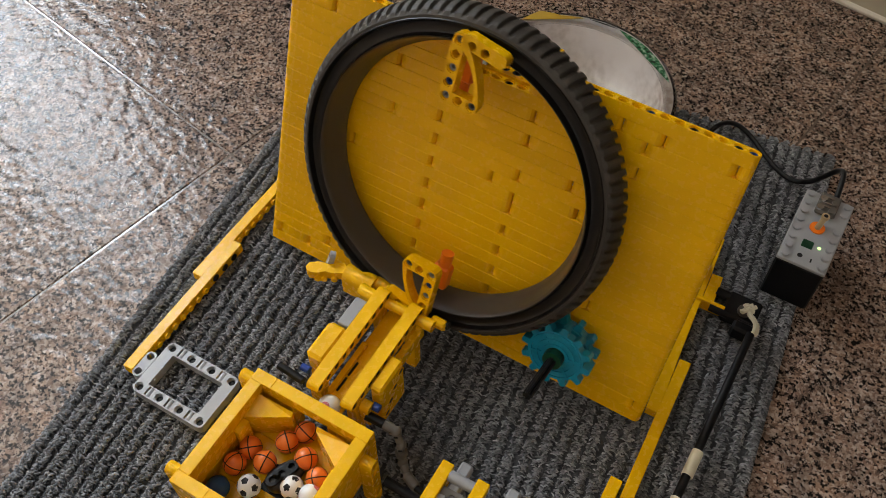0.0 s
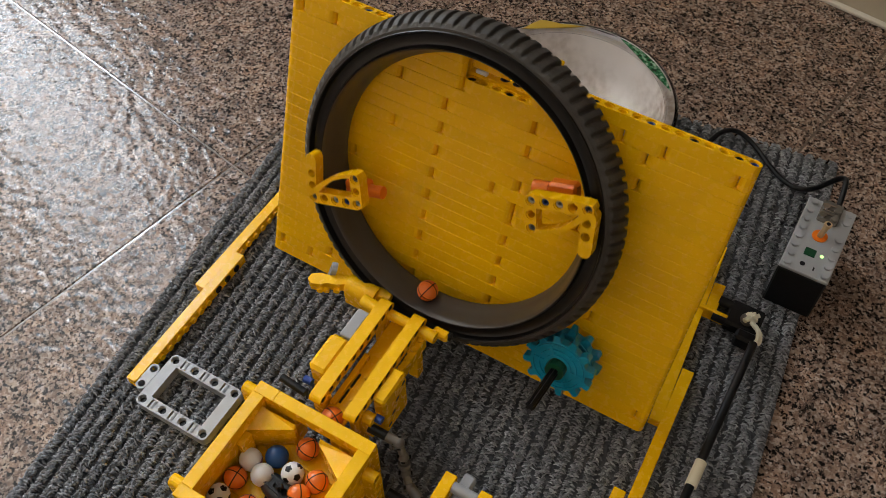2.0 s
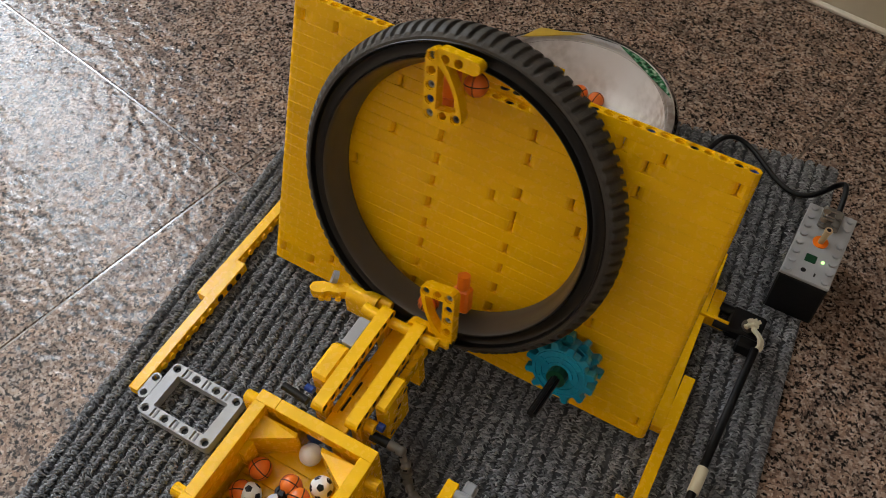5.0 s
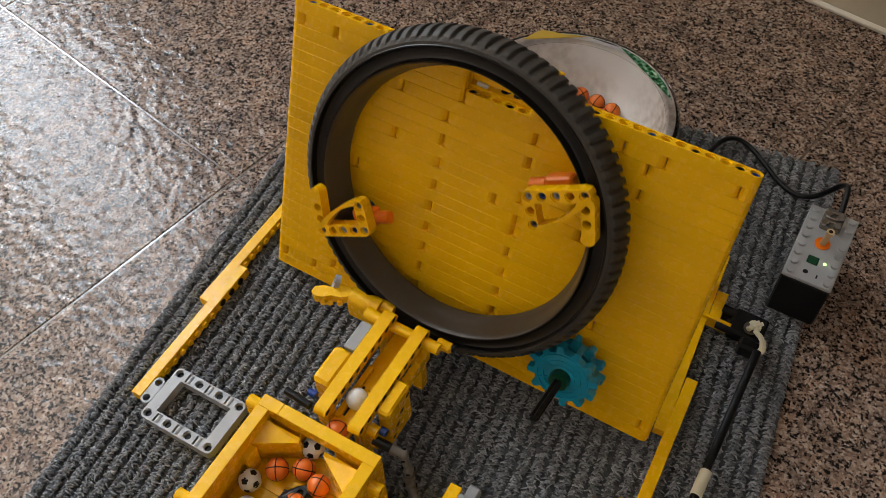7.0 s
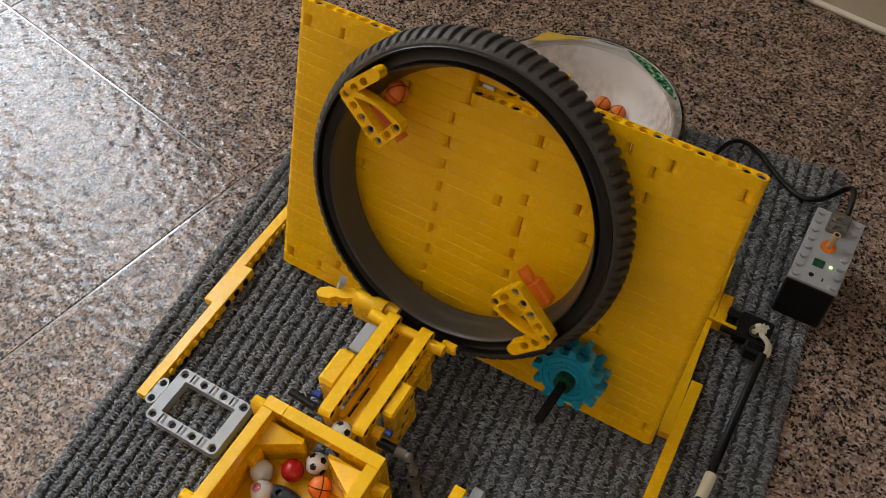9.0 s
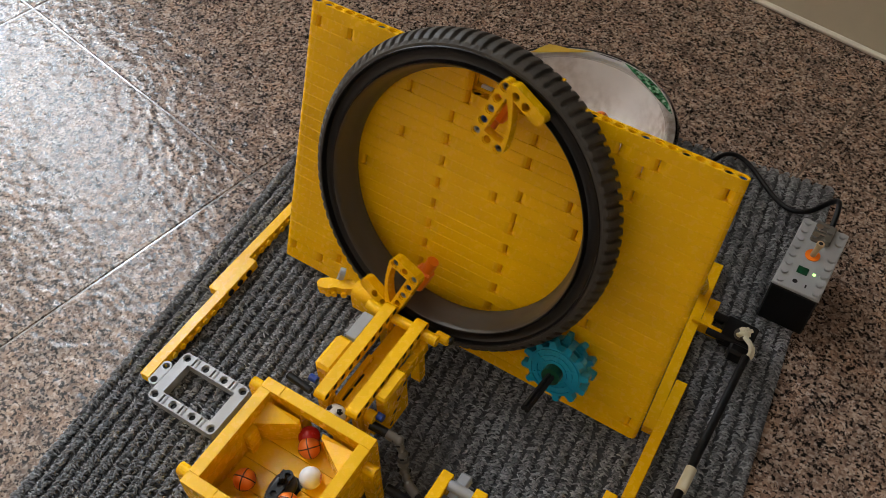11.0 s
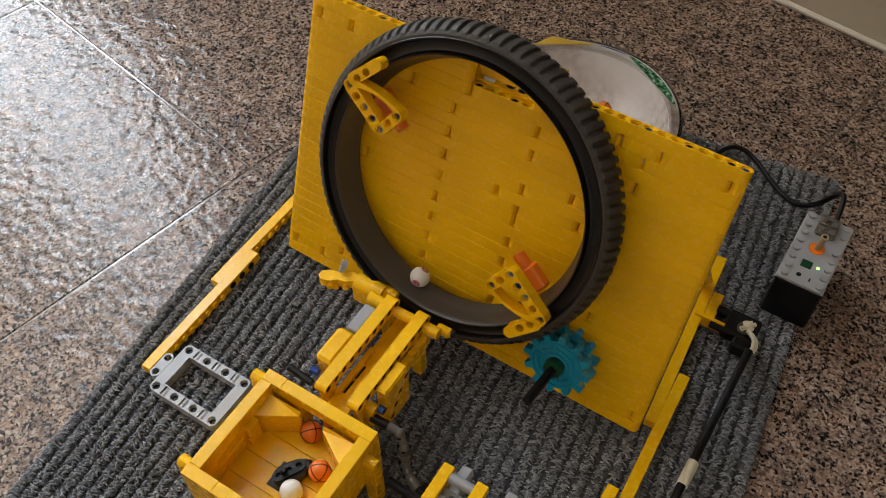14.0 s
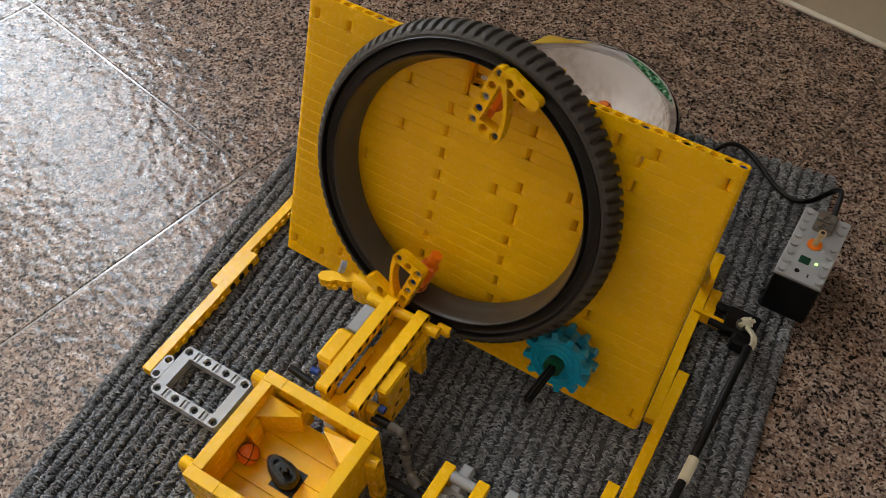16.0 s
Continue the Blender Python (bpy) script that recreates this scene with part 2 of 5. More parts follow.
def beam_mesh(n, bored=False):
    """A straight beam of n studs along x; its holes run along z."""
    key = (n, bored)
    if key not in BEAMS:
        bm = bmesh.new()
        if bored:
            drilled(bm, stadium(n), [((i + 0.5) * U, 0) for i in range(n)], 0.00795)
        else:
            # rounded edges leave a fine groove between courses
            pts, mid = stadium(n, seg=6), n * U / 2
            rings = []
            for z, cut in ((0.00002, 0.00017), (0.00018, 0.0), (0.00780, 0.0), (0.00796, 0.00017)):
                fx, fy = 1 - cut / mid, 1 - cut / 0.0039
                rings.append([bm.verts.new((mid + (x - mid) * fx, y * fy, z)) for x, y in pts])
            for lo, hi in zip(rings, rings[1:]):
                for i in range(len(pts)):
                    j = (i + 1) % len(pts)
                    bm.faces.new((lo[i], lo[j], hi[j], hi[i]))
            bm.faces.new(rings[0][::-1]), bm.faces.new(rings[-1])
        bmesh.ops.recalc_face_normals(bm, faces=bm.faces)
        me = bpy.data.meshes.new("beam")
        bm.to_mesh(me)
        bm.free()
        me.materials.append(YELLOW)
        BEAMS[key] = me
    return BEAMS[key]


# ---------------------------------------------------------------- the room
def room():
    bm = bmesh.new()
    box(bm, -4.3, 1.9, -3.4, 0.3, -0.12, -0.0007, 0)
    g = tagged(part("floor", bm, GROUT), "granite tile floor with thin brown joints", "floor", kind="structure")
    g.matrix_basis = ROOM
    def wall(name, u0, u1, v0, v1, z0, z1, mat=WHITE_BOUNCE, label="unseen white plaster wall that bounces light"):
        b = bmesh.new()
        box(b, u0, u1, v0, v1, z0, z1, 0)
        o = tagged(part(name, b, mat), label, "wall", kind="structure")
        o.matrix_basis = ROOM
        return o
    b = bmesh.new()
    box(b, -4.3, -4.05, 0.0, 0.15, 0, 3.1, 0)
    box(b, -1.43, 1.9, 0.0, 0.15, 0, 3.1, 0)
    box(b, -4.05, -1.43, 0.0, 0.15, 0, 0.8, 0)
    box(b, -4.05, -1.43, 0.0, 0.15, 2.9, 3.1, 0)
    o = tagged(part("wall_north", b, PLASTER), "cream plaster wall with a tall window", "wall", kind="structure")
    o.matrix_basis = ROOM
    # window frame, unseen: outer bars, mullions and a transom added to streak floor reflections
    frame_ob = tagged(new("window_1"), "tall window with an added frame, out of view", "window", kind="structure")
    frame_ob.matrix_basis = ROOM
    for u0, u1, z0, z1 in ((-4.05, -3.97, 0.8, 2.9), (-1.51, -1.43, 0.8, 2.9), (-2.00, -1.89, 0.88, 2.82), (-2.80, -2.69, 0.88, 2.82), (-3.45, -3.37, 0.88, 2.82), (-3.97, -1.51, 0.8, 0.88), (-3.97, -1.51, 2.82, 2.9)):
        b = bmesh.new()
        box(b, u0, u1, -0.030, 0.012, z0, z1, 0.004)
        part("window_frame", b, SKIRT, frame_ob)
    # unseen walls and ceiling, added to close the room and steer bounced light
    wall("wall_south", -4.3, 1.9, -3.5, -3.4, 0, 3.1, OCHRE_BOUNCE, "unseen ochre plaster wall that dims and warms the bounce")
    wall("wall_east", 1.9, 2.0, -3.5, 0.15, 0, 3.1)
    wall("wall_west", -4.4, -4.3, -3.5, 0.15, 0, 3.1, PLASTER, "unseen cream plaster wall")
    b = bmesh.new()
    box(b, -4.4, 2.0, -3.5, 0.15, 3.1, 3.2, 0)
    c = tagged(part("ceiling", b, WHITE_BOUNCE), "unseen white ceiling that bounces light", "ceiling", kind="structure")
    c.matrix_basis = ROOM
    b = bmesh.new()
    box(b, -4.3, 1.9, -0.014, -0.002, 0, 0.075, 0.002)
    s = tagged(part("baseboard", b, SKIRT), "cream painted skirting board along the wall", "skirting", kind="structure")
    s.matrix_basis = ROOM
    b = bmesh.new()
    box(b, -4.3, 1.9, -0.0192, -0.0143, 0, 0.0062, 0.002)
    t = tagged(part("trim", b, BEAD), "pale painted bead along the foot of the skirting", "trim", kind="structure")
    t.matrix_basis = ROOM
    return g


FLOOR = room()


def carpet_material():
    """Twisted grey yarn: tone differs from loop to loop, with fine fibre on it."""
    m = bpy.data.materials.new("grey_yarn")
    m.use_nodes = True
    n, l = m.node_tree.nodes, m.node_tree.links
    p = n["Principled BSDF"]
    geo, co = n.new("ShaderNodeNewGeometry"), n.new("ShaderNodeTexCoord")
    r = n.new("ShaderNodeValToRGB")
    e = r.color_ramp.elements
    e[0].position, e[0].color = 0.0, (0.120, 0.124, 0.131, 1)
    e[1].position, e[1].color = 1.0, (0.345, 0.355, 0.370, 1)
    mid = e.new(0.5)
    mid.color = (0.215, 0.222, 0.234, 1)
    l.new(geo.outputs["Random Per Island"], r.inputs["Fac"])
    fib = n.new("ShaderNodeTexNoise")
    fib.inputs["Scale"].default_value, fib.inputs["Detail"].default_value = 1400, 3
    l.new(co.outputs["Object"], fib.inputs["Vector"])
    big = n.new("ShaderNodeTexNoise")
    big.inputs["Scale"].default_value = 22
    l.new(co.outputs["Object"], big.inputs["Vector"])
    mul = n.new("ShaderNodeMath")
    mul.operation = "MULTIPLY_ADD"
    mul.inputs[1].default_value, mul.inputs[2].default_value = 0.9, 0.55
    l.new(big.outputs["Fac"], mul.inputs[0])
    mix = n.new("ShaderNodeMix")
    mix.data_type, mix.blend_type = "RGBA", "MULTIPLY"
    mix.inputs["Factor"].default_value = 1.0
    l.new(r.outputs["Color"], mix.inputs["A"]), l.new(mul.outputs["Value"], mix.inputs["B"])
    l.new(mix.outputs["Result"], p.inputs["Base Color"])
    p.inputs["Roughness"].default_value = 0.95
    p.inputs["Sheen Weight"].default_value = 0.15
    b = n.new("ShaderNodeBump")
    b.inputs["Strength"].default_value, b.inputs["Distance"].default_value = 0.8, 0.0006
    l.new(fib.outputs["Fac"], b.inputs["Height"]), l.new(b.outputs["Normal"], p.inputs["Normal"])
    return m


YARN = carpet_material()


def mat_rug():
    """Ribbed doormat: each rib a rope of slanted yarn loops."""
    rng = random.Random(3)
    x0, x1, y0, y1 = -0.341, 0.064, -0.326, 0.274
    ob = thing("doormat", shift((-0.14, 0), (-0.1388, 0.0052), 0.56, 1.03, 1.033) @ pose(0, 0, 0, 0, 0, 6), "grey ribbed carpet doormat under the machine", "doormat")
    bm = bmesh.new()
    box(bm, x0, x1, y0, y1, -0.006, -0.0034, 0.001)
    part("backing", bm, CARPET, ob)
    n = 46
    pitch = (x1 - x0) / n
    # one loop: a low bean of yarn
    bm = bmesh.new()
    bmesh.ops.create_uvsphere(bm, u_segments=4, v_segments=4, radius=1.0)
    lv = np.array([v.co[:] for v in bm.verts])[:, [2, 0, 1]]
    bm.verts.index_update()
    lf = [[v.index for v in f.verts] for f in bm.faces]
    bm.free()
    verts, faces = [], []
    count = 0
    step = 0.0015
    for i in range(n):
        cx = x0 + (i + 0.5) * pitch
        y = y0 + rng.random() * step
        k = 0
        while y < y1:
            k += 1
            for lay in (0, 1, 2, 3, 4):
                ln = pitch * 0.24 * (0.7 + 0.4 * rng.random())
                wd = 0.00058 * (0.75 + 0.6 * rng.random())
                slant = (34 if (k + lay) % 2 else -12) + rng.uniform(-40, 40)
                a = math.radians(slant)
                ox = rng.uniform(-0.0029, 0.0029)
                oy = rng.uniform(-0.0008, 0.0008)
                oz = (0.0 if lay else -0.0008) + rng.uniform(-0.0005, 0.0006)
                ca, sn = math.cos(a), math.sin(a)
                u, v = lv[:, 0] * ln, lv[:, 1] * wd
                px = ox + u * ca - v * sn
                w = lv[:, 2] * 0.0009 + 0.0006 - (lv[:, 0] ** 2) * 0.0009 - (px / (pitch * 0.5)) ** 2 * 0.0015
                pts = np.stack([cx + px, y + oy + u * sn + v * ca, oz - 0.0008 + w], 1)
                base = count
                verts.extend(pts.tolist())
                faces.extend([[base + q for q in f] for f in lf])
                count += len(pts)
            y += step * (0.85 + 0.3 * rng.random())
    me = bpy.data.meshes.new("yarn")
    me.from_pydata(verts, [], faces)
    me.materials.append(YARN)
    me.shade_smooth()
    o = new("yarn", me)
    o.parent = ob
    tagged(o, "looped grey yarn in ropy ribs", kind="stuff")
    return ob


mat_rug()


# ---------------------------------------------------------------- the panel
PANEL = pose(-0.0027, 0.0016, 0.0045, -LEAN, 0.83, 0.6)          # its bottom right front edge; z runs up the face
CUTS = {0: [16, 21], 1: [1, 6, 9, 16, 21, 32, 35], 2: [7, 21], 3: [15, 26], 4: [7, 22], 5: [15], 6: [22], 7: [11, 26], 8: [15, 22], 9: [10, 17, 30],
        10: [15, 22], 11: [15, 29], 12: [22], 13: [15], 14: [22], 15: [15], 16: [7, 22], 17: [15], 18: [22], 19: [15], 20: [22], 21: [15],
        22: [22, 30], 23: [1, 32, 35], 24: []}


def pin_mesh(mat):
    bm = bmesh.new()
    rod(bm, (0, 0, -0.008), (0, 0, -0.0042), 0.0024, 12)
    slab(bm, ring_points(0, 0, 0.0024, 12), [ring_points(0, 0, 0.0015, 8)], -0.0042, -0.0005)
    slab(bm, ring_points(0, 0, 0.0029, 12), [ring_points(0, 0, 0.0016, 8)], -0.0006, 0.0)
    me = bpy.data.meshes.new("pin")
    bmesh.ops.recalc_face_normals(bm, faces=bm.faces)
    bm.to_mesh(me)
    bm.free()
    me.materials.append(mat)
    return me


PIN_BLUE, PIN_BLACK, PIN_GREY, PIN_DARK = pin_mesh(BLUE), pin_mesh(BLACK), pin_mesh(GREY), pin_mesh(DARKGREY)


def panel():
    ob = thing("brick_panel", PANEL, "tall yellow panel of stacked plastic beams, leaning back", "panel")
    for c, cuts in CUTS.items():
        edges = [0, *cuts, 36]
        for a, b in zip(edges, edges[1:]):
            if c < 2 and a == 16:
                continue
            bored = c == 0 or (c == 2 and a == 7)
            piece("beam", beam_mesh(b - a, bored), ob, pose(-b * U, 0.004, (24 - c) * U))
    for i, me in ((0, PIN_BLUE), (1, PIN_BLACK), (4, PIN_BLACK), (7, PIN_BLUE), (11, PIN_BLACK), (27, PIN_BLUE), (29, PIN_BLUE), (34, PIN_BLUE), (35, PIN_BLUE)):
        piece("pin", me, ob, pose(-(i + 0.5) * U, 0.004, 25 * U - 0.0012))
    # exit chute behind the notch
    bm = bmesh.new()
    drilled(bm, [(-21 * U, 0), (-16 * U, 0), (-16 * U, 0.022), (-18 * U, 0.03), (-21 * U, 0.03)],
            [(-17.5 * U, 0.006), (-18.5 * U, 0.006), (-18.5 * U, 0.014), (-19.5 * U, 0.014), (-17.5 * U, 0.014)], 0.006)
    s = part("exit_ramp", bm, YELLOW, ob)
    s.matrix_basis = pose(0, 0.008, 22.45 * U, 4)
    # added black pins fill the empty holes, their shade put in as colour
    for x, y in ((-17.5, 0.006), (-18.5, 0.006), (-18.5, 0.014), (-19.5, 0.014), (-17.5, 0.014)):
        piece("pin", PIN_BLACK, s, pose(x * U, y, 0.0056))
    # same black filling for two holes of the front course
    for i in (17, 20):
        piece("pin", PIN_BLACK, ob, pose(-(i + 0.5) * U, 0.004, 23 * U - 0.0010))
    bm = bmesh.new()
    box(bm, -16 * U, -15.4 * U, 0.008, 0.03, 21 * U, 25 * U - 0.004)
    part("exit_cheek", bm, YELLOW, ob)
    bm = bmesh.new()
    box(bm, -21.9 * U, -21 * U, 0.0085, 0.046, 21.5 * U, 25 * U - 0.002, 0.0006)
    part("exit_cheek", bm, YELLOW, ob)
    bm = bmesh.new()
    box(bm, -20.6 * U, -19.7 * U, 0.0085, 0.0115, 23 * U, 23.45 * U)
    part("exit_catch", bm, WHITE, ob, "small white catch")
    bm = bmesh.new()
    box(bm, -21 * U, -18 * U, 0.0095, 0.0125, 23.5 * U, 25.2 * U, 0.0004)
    part("exit_back", bm, YELLOW, ob)
    bm = bmesh.new()
    box(bm, -18 * U, -15.6 * U, 0.0385, 0.0415, 21.5 * U, 24.6 * U, 0.0004)
    part("exit_back", bm, YELLOW, ob)
    # braces up the back
    for x in (-3, -32):
        piece("brace", beam_mesh(15), ob, pose(x * U, 0.0135, 0.03, 0, -90, 0))
    piece("brace", beam_mesh(5, True), ob, pose(-2.5 * U, 0.016, 0.075, 0, -90, 0))
    return ob


panel()

# ---------------------------------------------------------------- the wheel
HUB = pose(-0.1537, 0.0211, 0.1290, -21)


def lathe(bm, profile, seg, closed=True):
    """Spin a profile of (radius, depth) about the y axis."""
    rows = []
    for i in range(seg):
        a = 2 * math.pi * i / seg
        rows.append([bm.verts.new((r * math.sin(a), y, r * math.cos(a))) for r, y in profile])
    k = len(profile)
    for i in range(seg):
        p, q = rows[i], rows[(i + 1) % seg]
        for j in range(k if closed else k - 1):
            bm.faces.new((p[j], p[(j + 1) % k], q[(j + 1) % k], q[j]))


def wheel():
    ob = thing("wheel", HUB, "large black rubber tyre with two yellow paddle brackets", "wheel")
    ob.scale = (1.017, 1.01, 1.017)
    lugs, step = 92, 8
    seg = lugs * step
    # tread: lugs with slanted grooves
    bm = bmesh.new()
    prof = [(0.0940, -0.0069), (0.0966, -0.0066), (0.0990, -0.0052), (0.1003, -0.0036), (0.1012, -0.0020), (0.1024, 0.0012), (0.1028, 0.0040), (0.1028, 0.0072), (0.1022, 0.0100), (0.1008, 0.0122), (0.0975, 0.0132), (0.0940, 0.0130)]
    depth = (0, 0, 0.0010, 0.0020, 0.0024, 0.0026, 0.0026, 0.0026, 0.0026, 0.0026, 0.0016, 0)
    cuts = (0, 0, 0, 0, 0, 0.9, 1, 0.9)
    rows = []
    for i in range(seg):
        row = []
        for (r, y), d in zip(prof, depth):
            a = 2 * math.pi * (i + (y + 0.006) * 160 + 9000 * max(0, y) ** 2) / seg
            rr = r - d * cuts[i % step]
            row.append(bm.verts.new((rr * math.sin(a), y, rr * math.cos(a))))
        rows.append(row)
    k = len(prof)
    for i in range(seg):
        p, q = rows[i], rows[(i + 1) % seg]
        for j in range(k - 1):
            bm.faces.new((p[j], p[j + 1], q[j + 1], q[j]))
    part("tread", bm, TREAD, ob, "dark grey tread with slanted grooves")
    bm = bmesh.new()
    lathe(bm, [(0.0952, -0.0067), (0.0947, -0.0076), (0.0941, -0.0074), (0.0936, -0.0058), (0.0933, -0.0036), (0.0922, -0.0028), (0.0880, -0.0028), (0.0868, -0.0036), (0.0863, -0.0062), (0.0858, -0.0073), (0.0851, -0.0070), (0.0858, -0.002), (0.088, 0.003), (0.0935, 0.003)], 160)
    part("sidewall", bm, SIDEWALL, ob, "glossy black tyre sidewall", smooth=True)
    bm = bmesh.new()
    lathe(bm, [(0.0852, -0.0072), (0.0848, -0.0068), (0.0838, -0.004), (0.0826, 0.001), (0.0812, 0.0055), (0.0792, 0.0090), (0.0796, 0.0125), (0.094, 0.0128), (0.094, 0.0035), (0.0876, 0.0032), (0.0856, -0.0045)], 160)
    part("liner", bm, LINER, ob, "smooth grey-brown inside of the tyre", smooth=True)
    for turn in (0, 180):
        paddle(ob, pose(0, 0, 0, 0, turn, 0))
    return ob


def arc(a, b, bulge, n=7):
    a, b = Vector(a), Vector(b)
    d = b - a
    nrm = Vector((d.y, -d.x)).normalized()
    return [tuple(a + d * t + nrm * bulge * 4 * t * (1 - t)) for t in [i / n for i in range(n + 1)]]


def capsule(a, b, r, seg=8):
    """Rounded bar outline from a to b."""
    a, b = Vector(a), Vector(b)
    ang = math.atan2(b.y - a.y, b.x - a.x)
    pts = []
    for i in range(seg + 1):
        t = ang - math.pi / 2 + math.pi * i / seg
        pts.append((b.x + r * math.cos(t), b.y + r * math.sin(t)))
    for i in range(seg + 1):
        t = ang + math.pi / 2 + math.pi * i / seg
        pts.append((a.x + r * math.cos(t), a.y + r * math.sin(t)))
    return pts


def paddle(ob, m):
    """Triangular bracket with its rim arm and the orange pusher behind it."""
    r = 0.0038
    c, i, s = (-0.0105, 0.0885), (-0.0105, 0.0565), (0.0055, 0.0565)
    up = m @ Matrix.Translation((0, -0.0075, 0)) @ pose(0, 0, 0, 90)
    # outline of the bracket in (x, z), with a triangular window
    outer = [(c[0] - r, c[1] - 0.001), (i[0] - r, i[1]), (i[0] - r * 0.7, i[1] - r * 0.7), (i[0], i[1] - r), (s[0], s[1] - r), (s[0] + r * 0.8, s[1] - r * 0.6), (s[0] + r, s[1] + 0.001)]
    outer += arc((s[0] + r, s[1] + 0.001), (c[0] + r * 0.8, c[1] + r * 0.7), 0.0026)[1:]
    outer += [(c[0], c[1] + r), (c[0] - r * 0.7, c[1] + r * 0.7)]
    win = [(i[0] + r, i[1] + r * 0.85), (s[0] + 0.0002, s[1] + r * 0.85)]
    win += arc((s[0] + 0.0002, s[1] + r * 0.85), (c[0] + r, c[1] - 0.0045), 0.0028)[1:]
    holes = [(c[0], c[1] - k * U) for k in range(5)] + [(i[0] + U, i[1]), s]
    bm = bmesh.new()
    lip, h = 0.0009, 0.0078
    for z0, z1, rad in ((0, lip, 0.0029), (lip, h - lip, 0.0023), (h - lip, h, 0.0029)):
        slab(bm, outer, [win, *[ring_points(x, y, rad, 12) for x, y in holes]], z0, z1)
    b = part("bracket", bm, YELLOW, ob, "yellow triangular plastic bracket")
    b.matrix_basis = up
    bm = bmesh.new()
    arm = [(c[0] + k * U * 0.98, c[1] - 0.004 * 0 - 0.0006 * k) for k in range(1, 4)]
    slab(bm, capsule((c[0] + 0.005, c[1] + 0.001), (arm[-1][0] + 0.001, arm[-1][1]), r), [ring_points(x, y, 0.0026, 12) for x, y in arm[:-1]], 0, h)
    a = part("rim_arm", bm, YELLOW, b)
    for (x, y), me in zip(holes, (PIN_DARK, PIN_BLACK, PIN_GREY, PIN_BLUE, PIN_GREY, PIN_BLACK, PIN_DARK)):
        if me is not PIN_BLACK:
            piece("pin", me, b, pose(x, y, h - 0.0022) @ Matrix.Diagonal((0.76, 0.76, 0.7, 1)))
    bm = bmesh.new()
    box(bm, -0.0152, -0.0038, 0.0004, 0.0098, 0.0592, 0.0760, 0.0016)
    rod(bm, (-0.0100, 0.0044, 0.0500), (-0.0100, 0.0044, 0.0592), 0.0040, 16)
    rod(bm, (-0.0100, 0.0044, 0.0585), (-0.0100, 0.0044, 0.0600), 0.0030, 16)
    o = part("pusher", bm, ORANGE, ob, "orange plastic pusher block")
    o.matrix_basis = m
    return b


WHEEL = wheel()


# ---------------------------------------------------------------- drive gear
GEAR_POSE = pose(-0.0622, -0.0032, 0.0470, -17)


def gear_outline(r0, r1, teeth, turn=0.0):
    pts = []
    for i in range(teeth):
        for f, r in ((0.0, r0), (0.22, r0), (0.34, r1), (0.5, r1 * 1.02), (0.66, r1), (0.78, r0)):
            a = 2 * math.pi * (i + f + turn) / teeth
            pts.append((r * math.sin(a), r * math.cos(a)))
    return pts


def drive_gear():
    ob = thing("drive_gear", GEAR_POSE, "translucent blue double gear on a black axle", "gear")
    for y, turn in ((0.0, 0.0), (0.0105, 0.5)):
        bm = bmesh.new()
        slab(bm, gear_outline(0.0182, 0.0228, 12, turn), [], -0.0028, 0.0028)
        for r0, r1 in ((0.0172, 0.0158), (0.0128, 0.0116), (0.0090, 0.0070)):
            slab(bm, ring_points(0, 0, r0, 32), [ring_points(0, 0, r1, 32)], 0.0027, 0.0038)
        for k in range(6):
            a = k * math.pi / 3
            box(bm, 0.0088, 0.0160, -0.0009, 0.0009, 0.0026, 0.0035, 0, Matrix.Rotation(a, 4, 'Z'))
        g = part("gear", bm, CYAN, ob)
        g.matrix_basis = pose(0, y, 0, 90)
    bm = bmesh.new()
    rod(bm, (0, 0.001, 0), (0, 0.012, 0), 0.012, 20)
    part("spacer", bm, CYAN, ob)
    bm = bmesh.new()
    rod(bm, (0, -0.0085, 0), (0, -0.0025, 0), 0.0062, 18)
    part("bush", bm, GREEN, ob, "dark green bush")
    bm = bmesh.new()
    box(bm, -0.0029, 0.0029, -0.043, 0.016, -0.0012, 0.0012, 0.0002)
    box(bm, -0.0012, 0.0012, -0.043, 0.016, -0.0029, 0.0029, 0.0002)
    part("axle", bm, BLACK, ob, "black cross axle")
    return ob


GEAR = drive_gear()


# ---------------------------------------------------------------- base frame
def studded_bar(name, ob, m, length, stud_from=0.0, stud_to=0.0, side=1, holes=()):
    """A brick laid on its side along y from the pose m, studs on one side between two lengths."""
    bm = bmesh.new()
    w = 0.0078
    box(bm, -w / 2, w / 2, 0, length, 0, 0.0078, 0.0004)
    k = int((stud_to - stud_from) / U)
    for j in range(k):
        yy = stud_from + (j + 0.5) * U
        rod(bm, (side * w / 2 * 0.9, yy, 0.0039), (side * (w / 2 + 0.0018), yy, 0.0039), 0.0024, 10)
    b = part(name, bm, YELLOW, ob)
    b.matrix_basis = m
    for y in holes:
        # nothing is bored here; a black disc gives the hole's shade as colour
        bm = bmesh.new()
        slab(bm, ring_points(0, 0, 0.0028, 14), [ring_points(0, 0, 0.0021, 14)], 0, 0.0005)
        slab(bm, ring_points(0, 0, 0.0021, 14), [], 0, 0.0002)
        h = part("pin_hole", bm, BLACK, b, "black disc for the shade in a pin hole")
        h.matrix_basis = pose(side * w / 2, y, 0.0039, 0, 90 * side, 0)
    return b


